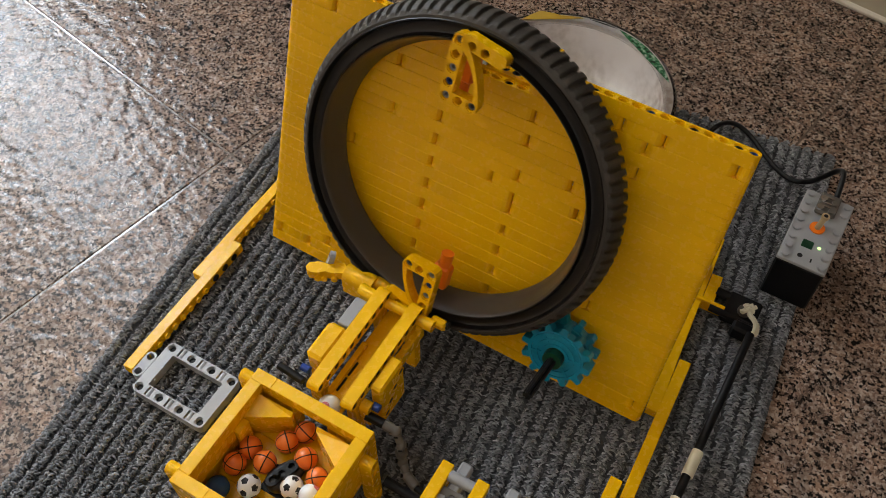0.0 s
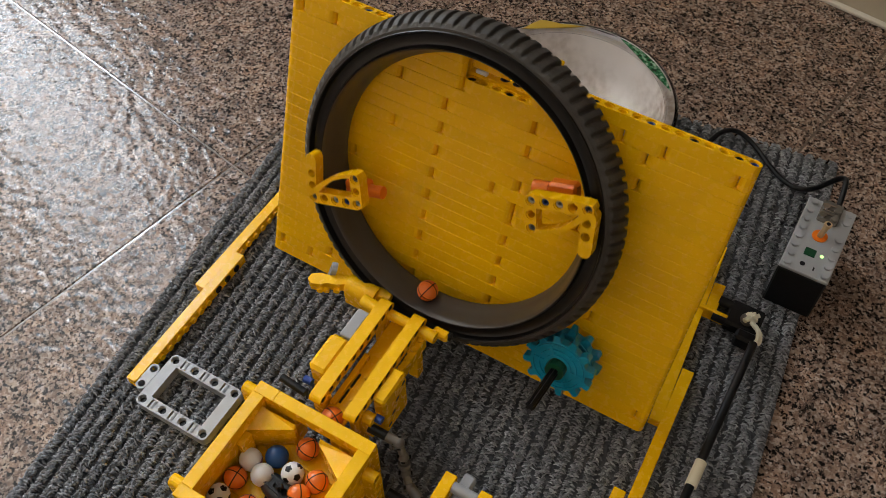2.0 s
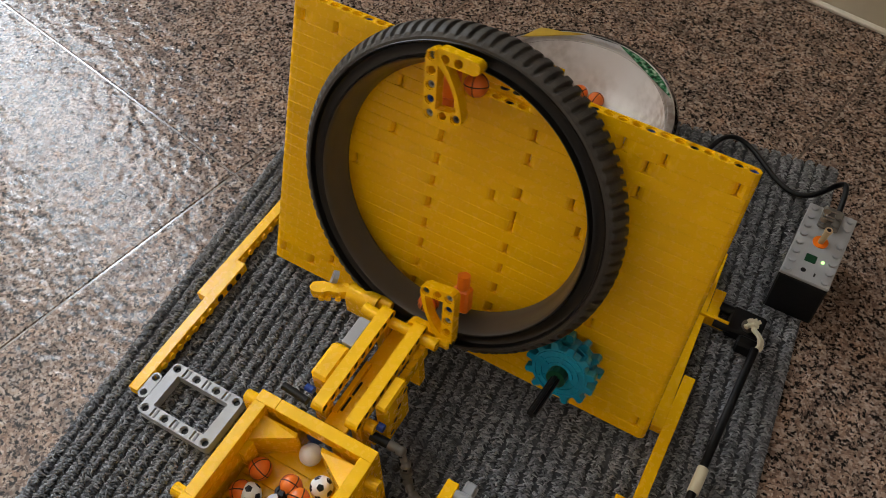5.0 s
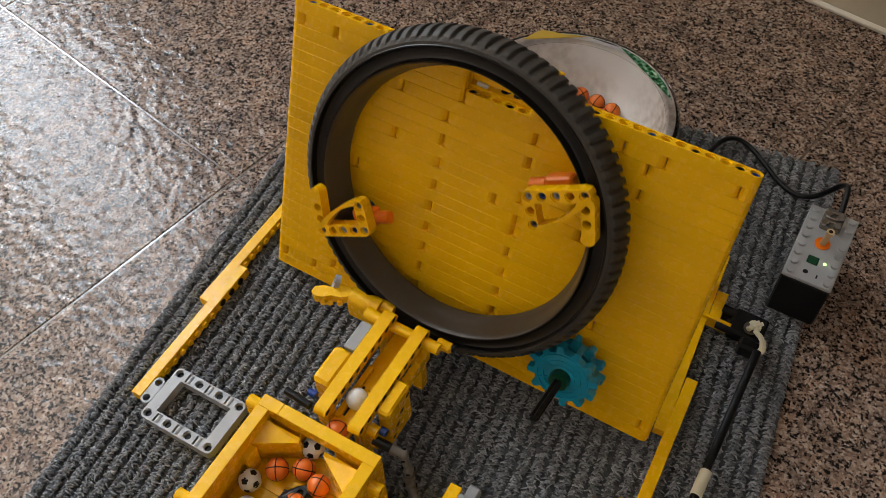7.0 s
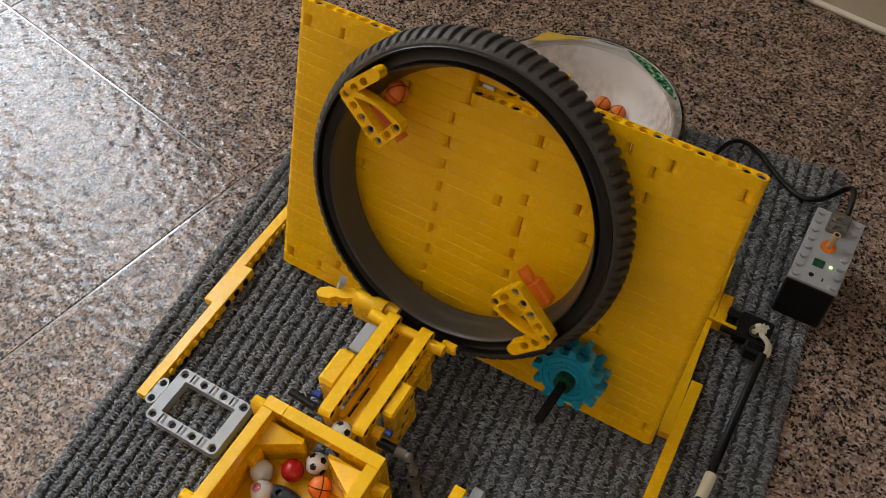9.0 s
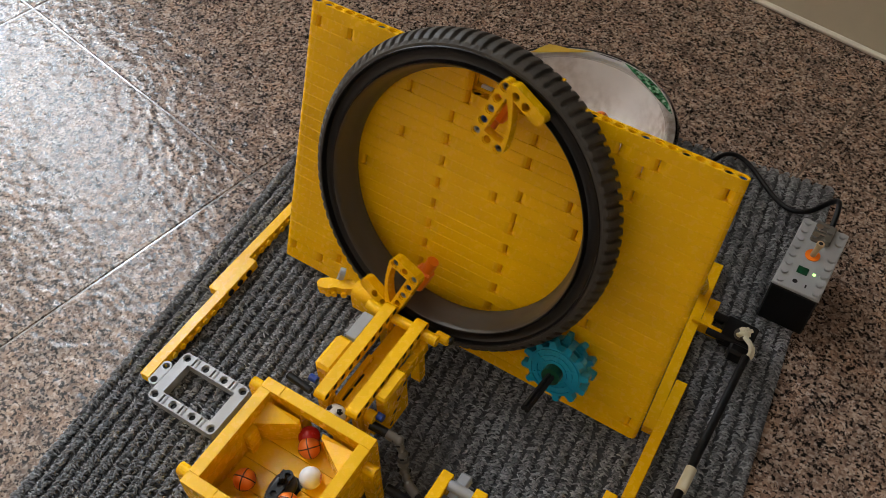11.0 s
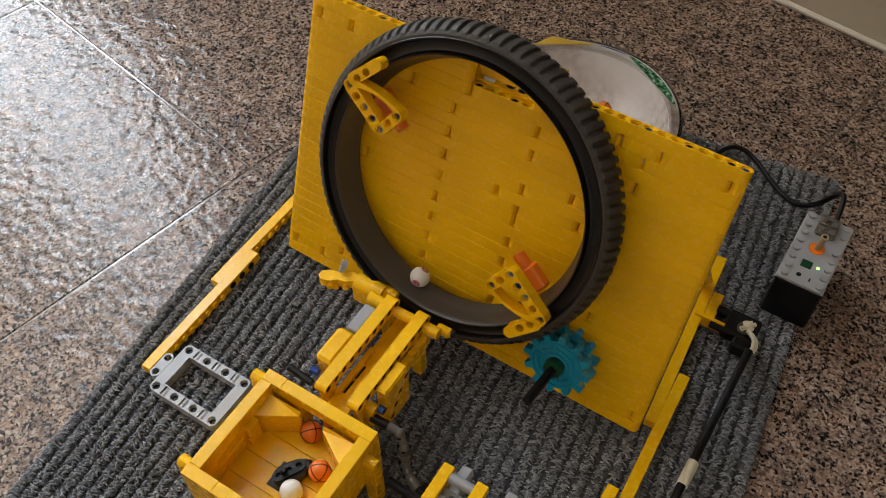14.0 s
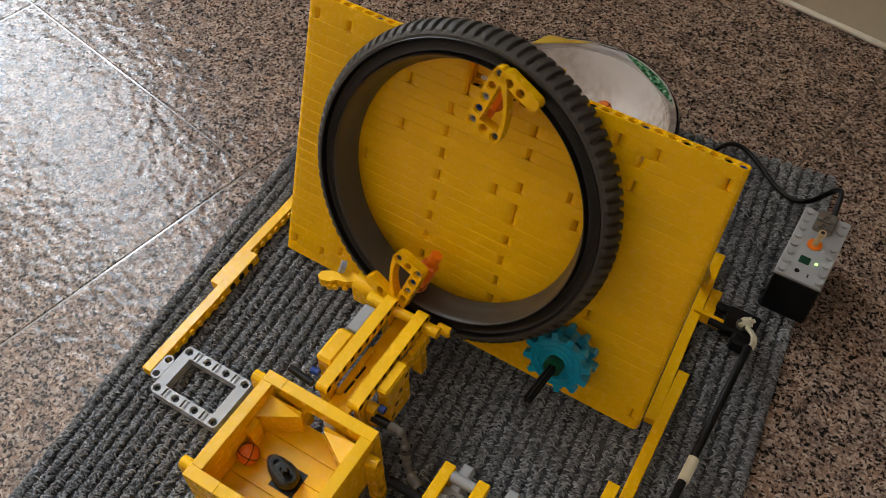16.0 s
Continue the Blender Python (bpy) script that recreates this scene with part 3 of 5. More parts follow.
def base():
    ob = thing("base_frame", pose(0, 0, 0.0006), "yellow plastic base rails lying on the doormat", "frame")
    studded_bar("rail", ob, shift((-0.305, -0.05), (-0.3091, -0.0482), 0.67, 1.0, 1.03) @ pose(-0.3007, -0.1355, 0, 0, 0, 0.9), 0.114, 0.004, 0.078, 1, (0.084, 0.094, 0.104))
    studded_bar("rail", ob, shift((-0.305, -0.05), (-0.3091, -0.0482), 0.67, 1.0, 1.03) @ pose(-0.3092, -0.0577, 0), 0.16, 0.036, 0.10)
    studded_bar("rail", ob, shift((0, 0.03), (0.005, 0.0376), 0.51, 1.0, 1.034) @ pose(0.0118, -0.19, 0, 0, 0, 2.4), 0.239)
    studded_bar("rail", ob, shift((0, 0.03), (0.005, 0.0376), 0.51, 1.0, 1.034) @ pose(-0.0038, 0.006, 0, 0, 0, 4.3), 0.148)
    studded_bar("rail", ob, shift((0, 0.03), (0.005, 0.0376), 0.51, 1.0, 1.034) @ pose(-0.0015, -0.19, 0, 0, 0, 1.0), 0.145)
    studded_bar("rail", ob, shift((0, 0.03), (0.005, 0.0376), 0.51, 1.0, 1.034) @ pose(-0.0030, 0.0995, 0, 0, 0, 4), 0.0225)
    bm = bmesh.new()
    box(bm, -0.0125, 0.0092, 0.0962, 0.0988, 0.0, 0.0105, 0.0004)
    o = part("cross_plate", bm, YELLOW, ob)
    o.matrix_basis = shift((0, 0.03), (0.005, 0.0376), 0.51, 1.0, 1.034)
    # strut up to the back of the panel
    bm = bmesh.new()
    box(bm, -0.0039, 0.0039, -0.004, 0.004, 0.0, 0.125, 0.0005)
    o = part("strut", bm, YELLOW, ob)
    o.matrix_basis = pose(-0.0125, 0.139, 0.004, 33, 0, 0)
    bm = bmesh.new()
    box(bm, -0.0039, 0.0039, -0.004, 0.004, 0.0, 0.125, 0.0005)
    o = part("strut", bm, YELLOW, ob)
    o.matrix_basis = pose(-0.268, 0.102, 0.004, 25, 0, 0)
    return ob


base()


def grey_frame():
    ob = thing("rectangular_frame", shift((0, 0), (-0.2636, -0.1258), 0.83, 1.025, 1.014), "light grey rectangular plastic frame with pin holes", "frame")
    bm = bmesh.new()
    c = 0.0035
    o = []
    for sx, sy in ((-1, -1), (1, -1), (1, 1), (-1, 1)):
        for k in range(5):
            a = math.radians({(-1, -1): 180, (1, -1): 270, (1, 1): 0, (-1, 1): 90}[(sx, sy)] + k * 22.5)
            o.append((sx * (0.0279 - c) + c * math.cos(a), sy * (0.0199 - c) + c * math.sin(a)))
    w = [(-0.0201, -0.0121), (0.0201, -0.0121), (0.0201, 0.0121), (-0.0201, 0.0121)]
    hs = [(sx * x, sy * 0.016) for x in (0.008, 0.024) for sx in (-1, 1) for sy in (-1, 1)]
    notch = [[(x - 0.0022, sy * 0.016 - 0.0031), (x + 0.0022, sy * 0.016 - 0.0031), (x + 0.0022, sy * 0.016 + 0.0031), (x - 0.0022, sy * 0.016 + 0.0031)] for x in (-0.016, 0, 0.016) for sy in (-1, 1)]
    slab(bm, o, [w], 0, 0.0045)
    slab(bm, o, [w, *notch, *[ring_points(x, y, 0.0024, 14) for x, y in hs]], 0.0045, 0.0069)
    slab(bm, o, [w, *notch, *[ring_points(x, y, 0.003, 14) for x, y in hs]], 0.0069, 0.0078)
    body = part("frame_body", bm, GREY, ob)
    for x in (-0.016, 0, 0.016):
        for sy in (-1, 1):
            bm = bmesh.new()
            rod(bm, (x, sy * 0.016 - 0.003, 0.0052), (x, sy * 0.016 + 0.003, 0.0052), 0.0021, 12)
            part("cross_tube", bm, GREY, body)
    # black discs on the grey hole bottoms put shade in as colour
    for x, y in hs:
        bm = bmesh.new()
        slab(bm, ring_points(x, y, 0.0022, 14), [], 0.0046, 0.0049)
        part("hole_floor", bm, BLACK, body, "black disc for the shade in a pin hole")
    bm = bmesh.new()
    slab(bm, capsule((-0.032, 0.004), (-0.032, -0.008), 0.0038), [ring_points(-0.032, 0.004, 0.0025, 14), ring_points(-0.032, -0.008, 0.0025, 14)], 0.001, 0.0078)
    part("end_link", bm, GREY, ob)
    return ob


grey_frame()


# ---------------------------------------------------------------- hopper
def hopper():
    """Brick hopper: four walls, a beam over the outlet, guide wedges and a planked floor."""
    ob = thing("hopper", shift((0, 0), (-0.1646, -0.1498), 0.88, 1.016, 1.004), "yellow plastic brick hopper holding small sport balls", "hopper")
    a, t, zf, z1 = 0.040, 0.0078, 0.030, 0.060
    z0 = 0.0215
    h = (z1 - z0) / 4
    for k in range(4):
        za, zb = z0 + k * h, z0 + (k + 1) * h - 0.00012
        for x0, x1, y0, y1 in ((-a, -a + t, -a + t, a - t), (a - t, a, -a + t, a - t), (-a, -0.018, -a, -a + t), (-0.018, a, -a, -a + t)):
            bm = bmesh.new()
            box(bm, x0, x1, y0, y1, za, zb, 0.0003)
            part("wall_brick", bm, YELLOW, ob)
        if k < 3:
            for x0, x1 in ((-a, -0.012), (0.012, a)):
                bm = bmesh.new()
                box(bm, x0, x1, a - t, a, za, zb, 0.0003)
                part("wall_brick", bm, YELLOW, ob)
    for x0, x1 in ((-a, -0.026), (-0.026, a)):
        bm = bmesh.new()
        box(bm, x0 + 0.0001, x1, a - t, a, z1 - h, z1, 0.0003)
        part("top_brick", bm, YELLOW, ob)
    # guide wedges either side of the outlet, with sloping tops
    for sx in (-1, 1):
        bm = bmesh.new()
        xo, xi = sx * (a - t), sx * 0.0085
        yb, yf = a - t - 0.0035, a - t - 0.0195
        zt = z1 - 0.0065
        base_pts = [(xo, yb), (xi, yb), (xi, yb - 0.002), (xo, yf)]
        lo = [bm.verts.new((x, y, zf - 0.002)) for x, y in base_pts]
        hi = [bm.verts.new((x, y, zt - (0.0025 if i > 1 else 0.0))) for i, (x, y) in enumerate(base_pts)]
        bm.faces.new(lo), bm.faces.new(hi)
        for i in range(4):
            bm.faces.new((lo[i], lo[(i + 1) % 4], hi[(i + 1) % 4], hi[i]))
        part("guide_wedge", bm, YELLOW, ob)
        bm = bmesh.new()
        box(bm, min(xo, xo - sx * 0.0034), max(xo, xo - sx * 0.0042), yf - 0.0095, yf, zf - 0.002, zt - 0.0030, 0.0004)
        part("guide_block", bm, YELLOW, ob)
    for k in range(4):
        w = (2 * a - 2 * t) / 4
        y0 = -a + t + k * w
        bm = bmesh.new()
        box(bm, -a + t, a - t, y0, y0 + w - 0.00025, zf - 0.003, zf, 0.00025)
        part("floor_plank", bm, YELLOW, ob)
    # flat black plate gives the opening's shade as colour; the planks stay whole
    bm = bmesh.new()
    box(bm, -0.0069, 0.0101, -0.0117, 0.0053, zf - 0.001, zf + 0.0002, 0)
    part("floor_opening", bm, BLACK, ob, "black plate for the shade in a square floor opening")
    # rounded uprights clipped to the corners
    for x, y, zt in ((-a - 0.0042, a - 0.006, 0.055), (a + 0.0042, a - 0.014, 0.050), (-a - 0.0042, -a + 0.008, 0.054), (a + 0.0042, -a + 0.008, 0.05)):
        bm = bmesh.new()
        slab(bm, capsule((0, 0), (0, zt - 0.0045), 0.0039), [ring_points(0, zt - 0.0045 - i * U, 0.0024, 12) for i in range(6)], -0.0039, 0.0039)
        u = part("upright", bm, YELLOW, ob)
        u.matrix_basis = pose(x, y, 0.0039, 90, 0, 90)
    for sx in (-1, 1):
        bm = bmesh.new()
        box(bm, sx * 0.03 - 0.0039, sx * 0.03 + 0.0039, -0.034, 0.034, 0, z0, 0.0004)
        part("foot", bm, YELLOW, ob)
    return ob


hopper()


def agitator():
    ob = thing("agitator", pose(-0.1630, -0.1530, 0.0313), "dark grey-brown rubber agitator turning in the hopper", "agitator")
    # boat-shaped shell: round stern over the shaft, drawn out to a point
    def outline(w):
        pts = [(w * 0.0076 * math.cos(a), w * 0.0076 * math.sin(a)) for a in [math.pi + math.pi * k / 12 for k in range(13)]]
        return pts + [(w * 0.0074, 0.005), (w * 0.0062, 0.0105), (w * 0.0040, 0.0150), (0.0014 * w, 0.0182 * (0.6 + 0.4 * w)), (-0.0014 * w, 0.0182 * (0.6 + 0.4 * w)), (-w * 0.0040, 0.0150), (-w * 0.0062, 0.0105), (-w * 0.0074, 0.005)]
    bm = bmesh.new()
    rings = [[bm.verts.new((x, y, z)) for x, y in outline(w)] for w, z in ((0.86, -0.0005), (1.0, 0.0015), (1.0, 0.0040), (0.90, 0.0058), (0.62, 0.0070))]
    for lo, hi in zip(rings, rings[1:]):
        for k in range(len(lo)):
            j = (k + 1) % len(lo)
            bm.faces.new((lo[k], lo[j], hi[j], hi[k]))
    bm.faces.new(rings[-1]), bm.faces.new(rings[0][::-1])
    part("rubber_body", bm, RUBBER, ob, smooth=True)
    bm = bmesh.new()
    slab(bm, capsule((0, -0.004), (0, 0.010), 0.0034), [ring_points(0, y, 0.0021, 12) for y in (-0.0035, 0.003, 0.0095)], 0.0068, 0.0090)
    part("top_bar", bm, BLACK, ob, "black bar with three holes")
    bm = bmesh.new()
    box(bm, -0.0022, 0.0022, -0.0009, 0.0009, 0.0088, 0.0150, 0.0002)
    box(bm, -0.0009, 0.0009, -0.0022, 0.0022, 0.0088, 0.0150, 0.0002)
    part("peg", bm, BLACK, ob, "black cross peg")
    return ob


AGITATOR = agitator()


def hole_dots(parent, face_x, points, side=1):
    """Stepped pin holes on a face that looks along x, shade as black discs."""
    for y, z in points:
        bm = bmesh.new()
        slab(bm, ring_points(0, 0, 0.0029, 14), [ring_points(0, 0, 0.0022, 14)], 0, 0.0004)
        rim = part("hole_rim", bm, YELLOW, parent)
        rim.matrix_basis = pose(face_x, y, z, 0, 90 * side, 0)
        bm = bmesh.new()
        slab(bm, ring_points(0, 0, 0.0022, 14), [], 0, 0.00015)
        d = part("pin_hole", bm, BLACK, parent, "black disc for the shade in a pin hole")
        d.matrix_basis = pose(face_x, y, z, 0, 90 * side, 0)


def chute():
    """Feed channel between two bored rails, with the blocks and links clipped to it."""
    ob = thing("feed_chute", shift((-0.16, -0.07), (-0.1603, -0.0659), 0.69, 1.023, 1.019), "yellow plastic feed chute from the hopper to the wheel", "chute")
    for x in (-0.172, -0.1487):
        r = piece("rail", beam_mesh(10, True), ob, pose(x - 0.0039, -0.1078, 0.0558, 90, 0, 90))
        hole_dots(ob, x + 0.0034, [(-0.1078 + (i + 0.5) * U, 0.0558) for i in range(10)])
    # channel floor, dipping towards the wheel
    bm = bmesh.new()
    box(bm, -0.1678, -0.1528, -0.108, -0.030, -0.0015, 0.0015, 0.0003)
    f = part("channel_floor", bm, YELLOW, ob)
    f.matrix_basis = pose(0, 0, 0.0395, -2.5)
    # black strips on the solid floor put the slots' shade in as colour
    for y in (-0.092, -0.080):
        bm = bmesh.new()
        box(bm, -0.1638, -0.1624, y - 0.0052, y + 0.0052, 0.0, 0.0020, 0.0002)
        o = part("floor_slot", bm, BLACK, ob, "black strip for the shade in a slot")
        o.matrix_basis = pose(0, 0, 0.0395, -2.5)
    for i in range(4):
        bm = bmesh.new()
        rod(bm, (-0.1585, -0.098 + i * U, 0.041), (-0.1585, -0.098 + i * U, 0.0455), 0.0024, 12)
        part("stud", bm, YELLOW, ob)
    bm = bmesh.new()
    box(bm, -0.1678, -0.1642, -0.1, -0.062, 0.041, 0.0475, 0.0004)
    part("inner_ledge", bm, YELLOW, ob)
    # far end cross tubes
    for a, b, r in (((-0.1680, -0.0335, 0.0515), (-0.1527, -0.0335, 0.0515), 0.0036), ((-0.1762, -0.0355, 0.0545), (-0.1865, -0.0345, 0.0545), 0.0042),
                    ((-0.1447, -0.0345, 0.0525), (-0.1345, -0.0345, 0.0525), 0.0040)):
        bm = bmesh.new()
        rod(bm, a, b, r, 20)
        part("tube", bm, YELLOW, ob, smooth=True)
    bm = bmesh.new()
    box(bm, -0.139, -0.1285, -0.0325, -0.0265, 0.0475, 0.0535, 0.0012)
    w = part("end_clip", bm, YELLOW, ob)
    bm = bmesh.new()
    rod(bm, (-0.1300, -0.0285, 0.0505), (-0.1272, -0.0285, 0.0505), 0.0026, 12)
    part("axle_end", bm, BLACK, w, "black axle end")
    # blocks on the left flank
    bm = bmesh.new()
    box(bm, -0.1842, -0.1762, -0.0635, -0.0425, 0.030, 0.0585, 0.0006)
    part("side_plate", bm, GREY, ob, "light grey plate")
    bm = bmesh.new()
    box(bm, -0.1890, -0.1762, -0.0905, -0.064, 0.030, 0.0580, 0.0022)
    part("side_block", bm, YELLOW, ob)
    bm = bmesh.new()
    slab(bm, capsule((0, 0), (0.012, 0), 0.0039), [], 0, 0.0078)
    o = part("link_beam", bm, YELLOW, ob)
    o.matrix_basis = pose(-0.1763, -0.1005, 0.049, 0, -90, 0) @ pose(0, 0, 0, 0, 180, 0)
    bm = bmesh.new()
    rod(bm, (-0.1840, -0.0945, 0.0465), (-0.1895, -0.0945, 0.0465), 0.0024, 12)
    part("pin", bm, BLUE, ob, "blue pin")
    bm = bmesh.new()
    rod(bm, (-0.1840, -0.1015, 0.0445), (-0.2025, -0.1000, 0.0445), 0.0025, 12)
    part("axle", bm, BLACK, ob, "black axle")
    # blocks on the right flank
    bm = bmesh.new()
    box(bm, -0.1446, -0.1362, -0.0895, -0.0655, 0.018, 0.0575, 0.0014)
    b = part("side_block", bm, YELLOW, ob)
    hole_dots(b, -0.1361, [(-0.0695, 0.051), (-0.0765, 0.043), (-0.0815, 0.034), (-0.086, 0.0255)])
    bm = bmesh.new()
    box(bm, -0.1446, -0.1402, -0.0655, -0.036, 0.040, 0.0495, 0.0005)
    b = part("lower_beam", bm, YELLOW, ob)
    for i in range(4):
        bm = bmesh.new()
        rod(bm, (-0.1424, -0.0615 + i * 0.0075, 0.0494), (-0.1424, -0.0615 + i * 0.0075, 0.0508), 0.0020, 10)
        part("stud", bm, YELLOW, b)
    bm = bmesh.new()
    slab(bm, capsule((0, 0), (0.014, 0), 0.0039), [], 0, 0.0060)
    o = part("link_beam", bm, YELLOW, ob)
    o.matrix_basis = pose(-0.1385, -0.0975, 0.034, 0, -90, 0)
    bm = bmesh.new()
    rod(bm, (-0.1390, -0.0950, 0.0475), (-0.1345, -0.0950, 0.0475), 0.0026, 12)
    part("pin", bm, BLUE, ob, "blue pin")
    bm = bmesh.new()
    rod(bm, (-0.1400, -0.1005, 0.0435), (-0.1285, -0.1000, 0.0430), 0.0030, 12)
    part("axle", bm, BLACK, ob, "black axle")
    # posts down to the mat
    for x in (-0.172, -0.1487):
        for y in (-0.037, -0.10):
            bm = bmesh.new()
            box(bm, x - 0.0036, x + 0.0036, y - 0.0036, y + 0.0036, 0.0, 0.0522, 0.0004)
            part("post", bm, YELLOW, ob)
    return ob


chute()


def catch_arm():
    """Bone-shaped arm, rounded block and grey clip beside the wheel."""
    ob = thing("side_arm", shift((-0.205, -0.023), (-0.2066, -0.0184), 0.58, 1.031, 1.031), "yellow plastic arm with a grey clip beside the wheel", "arm")
    bm = bmesh.new()
    slab(bm, capsule((0, 0), (0, 0.012), 0.0066, 12), [], 0, 0.021)
    b = part("rounded_block", bm, YELLOW, ob, smooth=True)
    b.matrix_basis = pose(-0.2055, -0.0235, 0.0325, 90, 0, 90)
    bm = bmesh.new()
    slab(bm, ring_points(0, 0, 0.0046, 20), [], 0, 0.009)
    b2 = part("tube_end", bm, YELLOW, ob, smooth=True)
    b2.matrix_basis = pose(-0.1850, -0.0205, 0.0445, 90, 0, 90)
    bm = bmesh.new()
    slab(bm, [(0.0, -0.0035), (0.006, -0.0045), (0.011, -0.003), (0.016, -0.0042), (0.0225, -0.0035), (0.0245, 0.0), (0.0225, 0.0035), (0.016, 0.0042), (0.011, 0.0032), (0.006, 0.0045), (0.0, 0.0035), (-0.002, 0.0)], [], 0, 0.0075)
    bone = part("bone_arm", bm, YELLOW, ob)
    bone.matrix_basis = pose(-0.2280, -0.0335, 0.0395, 0, 0, 27)
    for x in (0.006, 0.010, 0.0165):
        bm = bmesh.new()
        rod(bm, (x, -0.0042, 0.002), (x, -0.0062, 0.002), 0.0021, 10)
        part("stud", bm, YELLOW, bone)
    bm = bmesh.new()
    slab(bm, capsule((0, 0), (0.0145, 0), 0.0036), [ring_points(0.0135, 0, 0.0024, 14)], 0, 0.0035)
    g = part("grey_clip", bm, GREY, ob, "light grey clip")
    g.matrix_basis = pose(-0.2205, -0.0225, 0.036, 0, -72, 28)
    bm = bmesh.new()
    box(bm, -0.0036, 0.0036, -0.0036, 0.0036, 0, 0.034, 0.0004)
    p = part("post", bm, YELLOW, ob)
    p.matrix_basis = pose(-0.1975, -0.019, 0.0)
    return ob


catch_arm()


def universal_joint():
    """Jointed drive shaft from the chute down to the front mechanism."""
    ob = thing("drive_shaft", shift((-0.115, -0.103), (-0.1139, -0.0992), 0.76, 1.017, 1.012), "dark grey jointed plastic drive shaft", "drive shaft")
    pts = [(-0.1285, -0.1, 0.0435), (-0.1205, -0.0995, 0.042), (-0.1160, -0.1025, 0.034), (-0.1130, -0.1065, 0.022), (-0.1065, -0.1115, 0.0185), (-0.0985, -0.1150, 0.018)]
    for (a, b), r in zip(zip(pts, pts[1:]), (0.0031, 0.0024, 0.0022, 0.0025, 0.0031)):
        bm = bmesh.new()
        rod(bm, a, b, r, 14)
        part("joint_link", bm, DARKGREY, ob, smooth=True)
    for p in pts[1:-1]:
        bm = bmesh.new()
        d = bmesh.ops.create_uvsphere(bm, u_segments=14, v_segments=8, radius=0.0034)
        bmesh.ops.translate(bm, verts=d["verts"], vec=p)
        k = part("knuckle", bm, DARKGREY, ob, smooth=True)
        bm = bmesh.new()
        rod(bm, Vector(p) + Vector((-0.0032, -0.0024, 0.0012)), Vector(p) + Vector((0.0032, 0.0024, -0.0012)), 0.0013, 10)
        rod(bm, Vector(p) + Vector((-0.0016, 0.0032, 0.002)), Vector(p) + Vector((0.0016, -0.0032, -0.002)), 0.0013, 10)
        part("cross_pin", bm, BLACK, k, "dark cross pin")
    bm = bmesh.new()
    rod(bm, (-0.1148, -0.1041, 0.0295), (-0.1142, -0.1049, 0.0272), 0.0037, 14)
    part("collar", bm, DARKGREY, ob)
    bm = bmesh.new()
    rod(bm, pts[-1], (-0.0925, -0.1160, 0.018), 0.0022, 10)
    part("axle", bm, BLACK, ob, "black axle")
    return ob


universal_joint()


def front_mechanism():
    ob = thing("front_gearbox", shift((-0.07, -0.11), (-0.0681, -0.1058), 0.78, 1.014, 1.009), "yellow and grey plastic mechanism standing on the doormat", "mechanism")
    for x in (-0.0875, -0.0642):
        bm = bmesh.new()
        box(bm, x - 0.0038, x + 0.0038, -0.175, -0.0955, 0.0225, 0.0300, 0.0005)
        part("side_beam", bm, YELLOW, ob)
        for y in (-0.165, -0.105):
            bm = bmesh.new()
            box(bm, x - 0.0036, x + 0.0036, y - 0.004, y + 0.004, 0, 0.0225, 0.0004)
            part("leg", bm, YELLOW, ob)
    bm = bmesh.new()
    rod(bm, (-0.0838, -0.1012, 0.0265), (-0.0680, -0.1012, 0.0265), 0.0034, 16)
    part("cross_tube", bm, GREY, ob, smooth=True)
    bm = bmesh.new()
    slab(bm, [(-0.0836, -0.118), (-0.0682, -0.118), (-0.0682, -0.108), (-0.0836, -0.108)], [ring_points(-0.0760, -0.113, 0.0025, 14)], 0.018, 0.026)
    part("hub_block", bm, DARKGREY, ob, "dark grey bored block")
    bm = bmesh.new()
    rod(bm, (-0.0842, -0.1165, 0.024), (-0.0795, -0.1155, 0.024), 0.0034, 14)
    part("bush", bm, GREY, ob)
    for x in (-0.0785, -0.0470):
        bm = bmesh.new()
        box(bm, x - 0.0038, x + 0.0038, -0.118, -0.0885, 0.016, 0.0240, 0.0012)
        part("grey_beam", bm, GREY, ob, "light grey beam")
    bm = bmesh.new()
    box(bm, -0.066, -0.044, -0.118, -0.110, 0.017, 0.0235, 0.0006)
    part("grey_beam", bm, GREY, ob)
    bm = bmesh.new()
    box(bm, -0.049, -0.045, -0.116, -0.112, 0, 0.017, 0.0004)
    part("leg", bm, GREY, ob)
    bm = bmesh.new()
    rod(bm, (-0.1135, -0.1240, 0.030), (-0.0914, -0.1235, 0.027), 0.0030, 12)
    part("axle", bm, BLACK, ob, "black axle")
    return ob


front_mechanism()


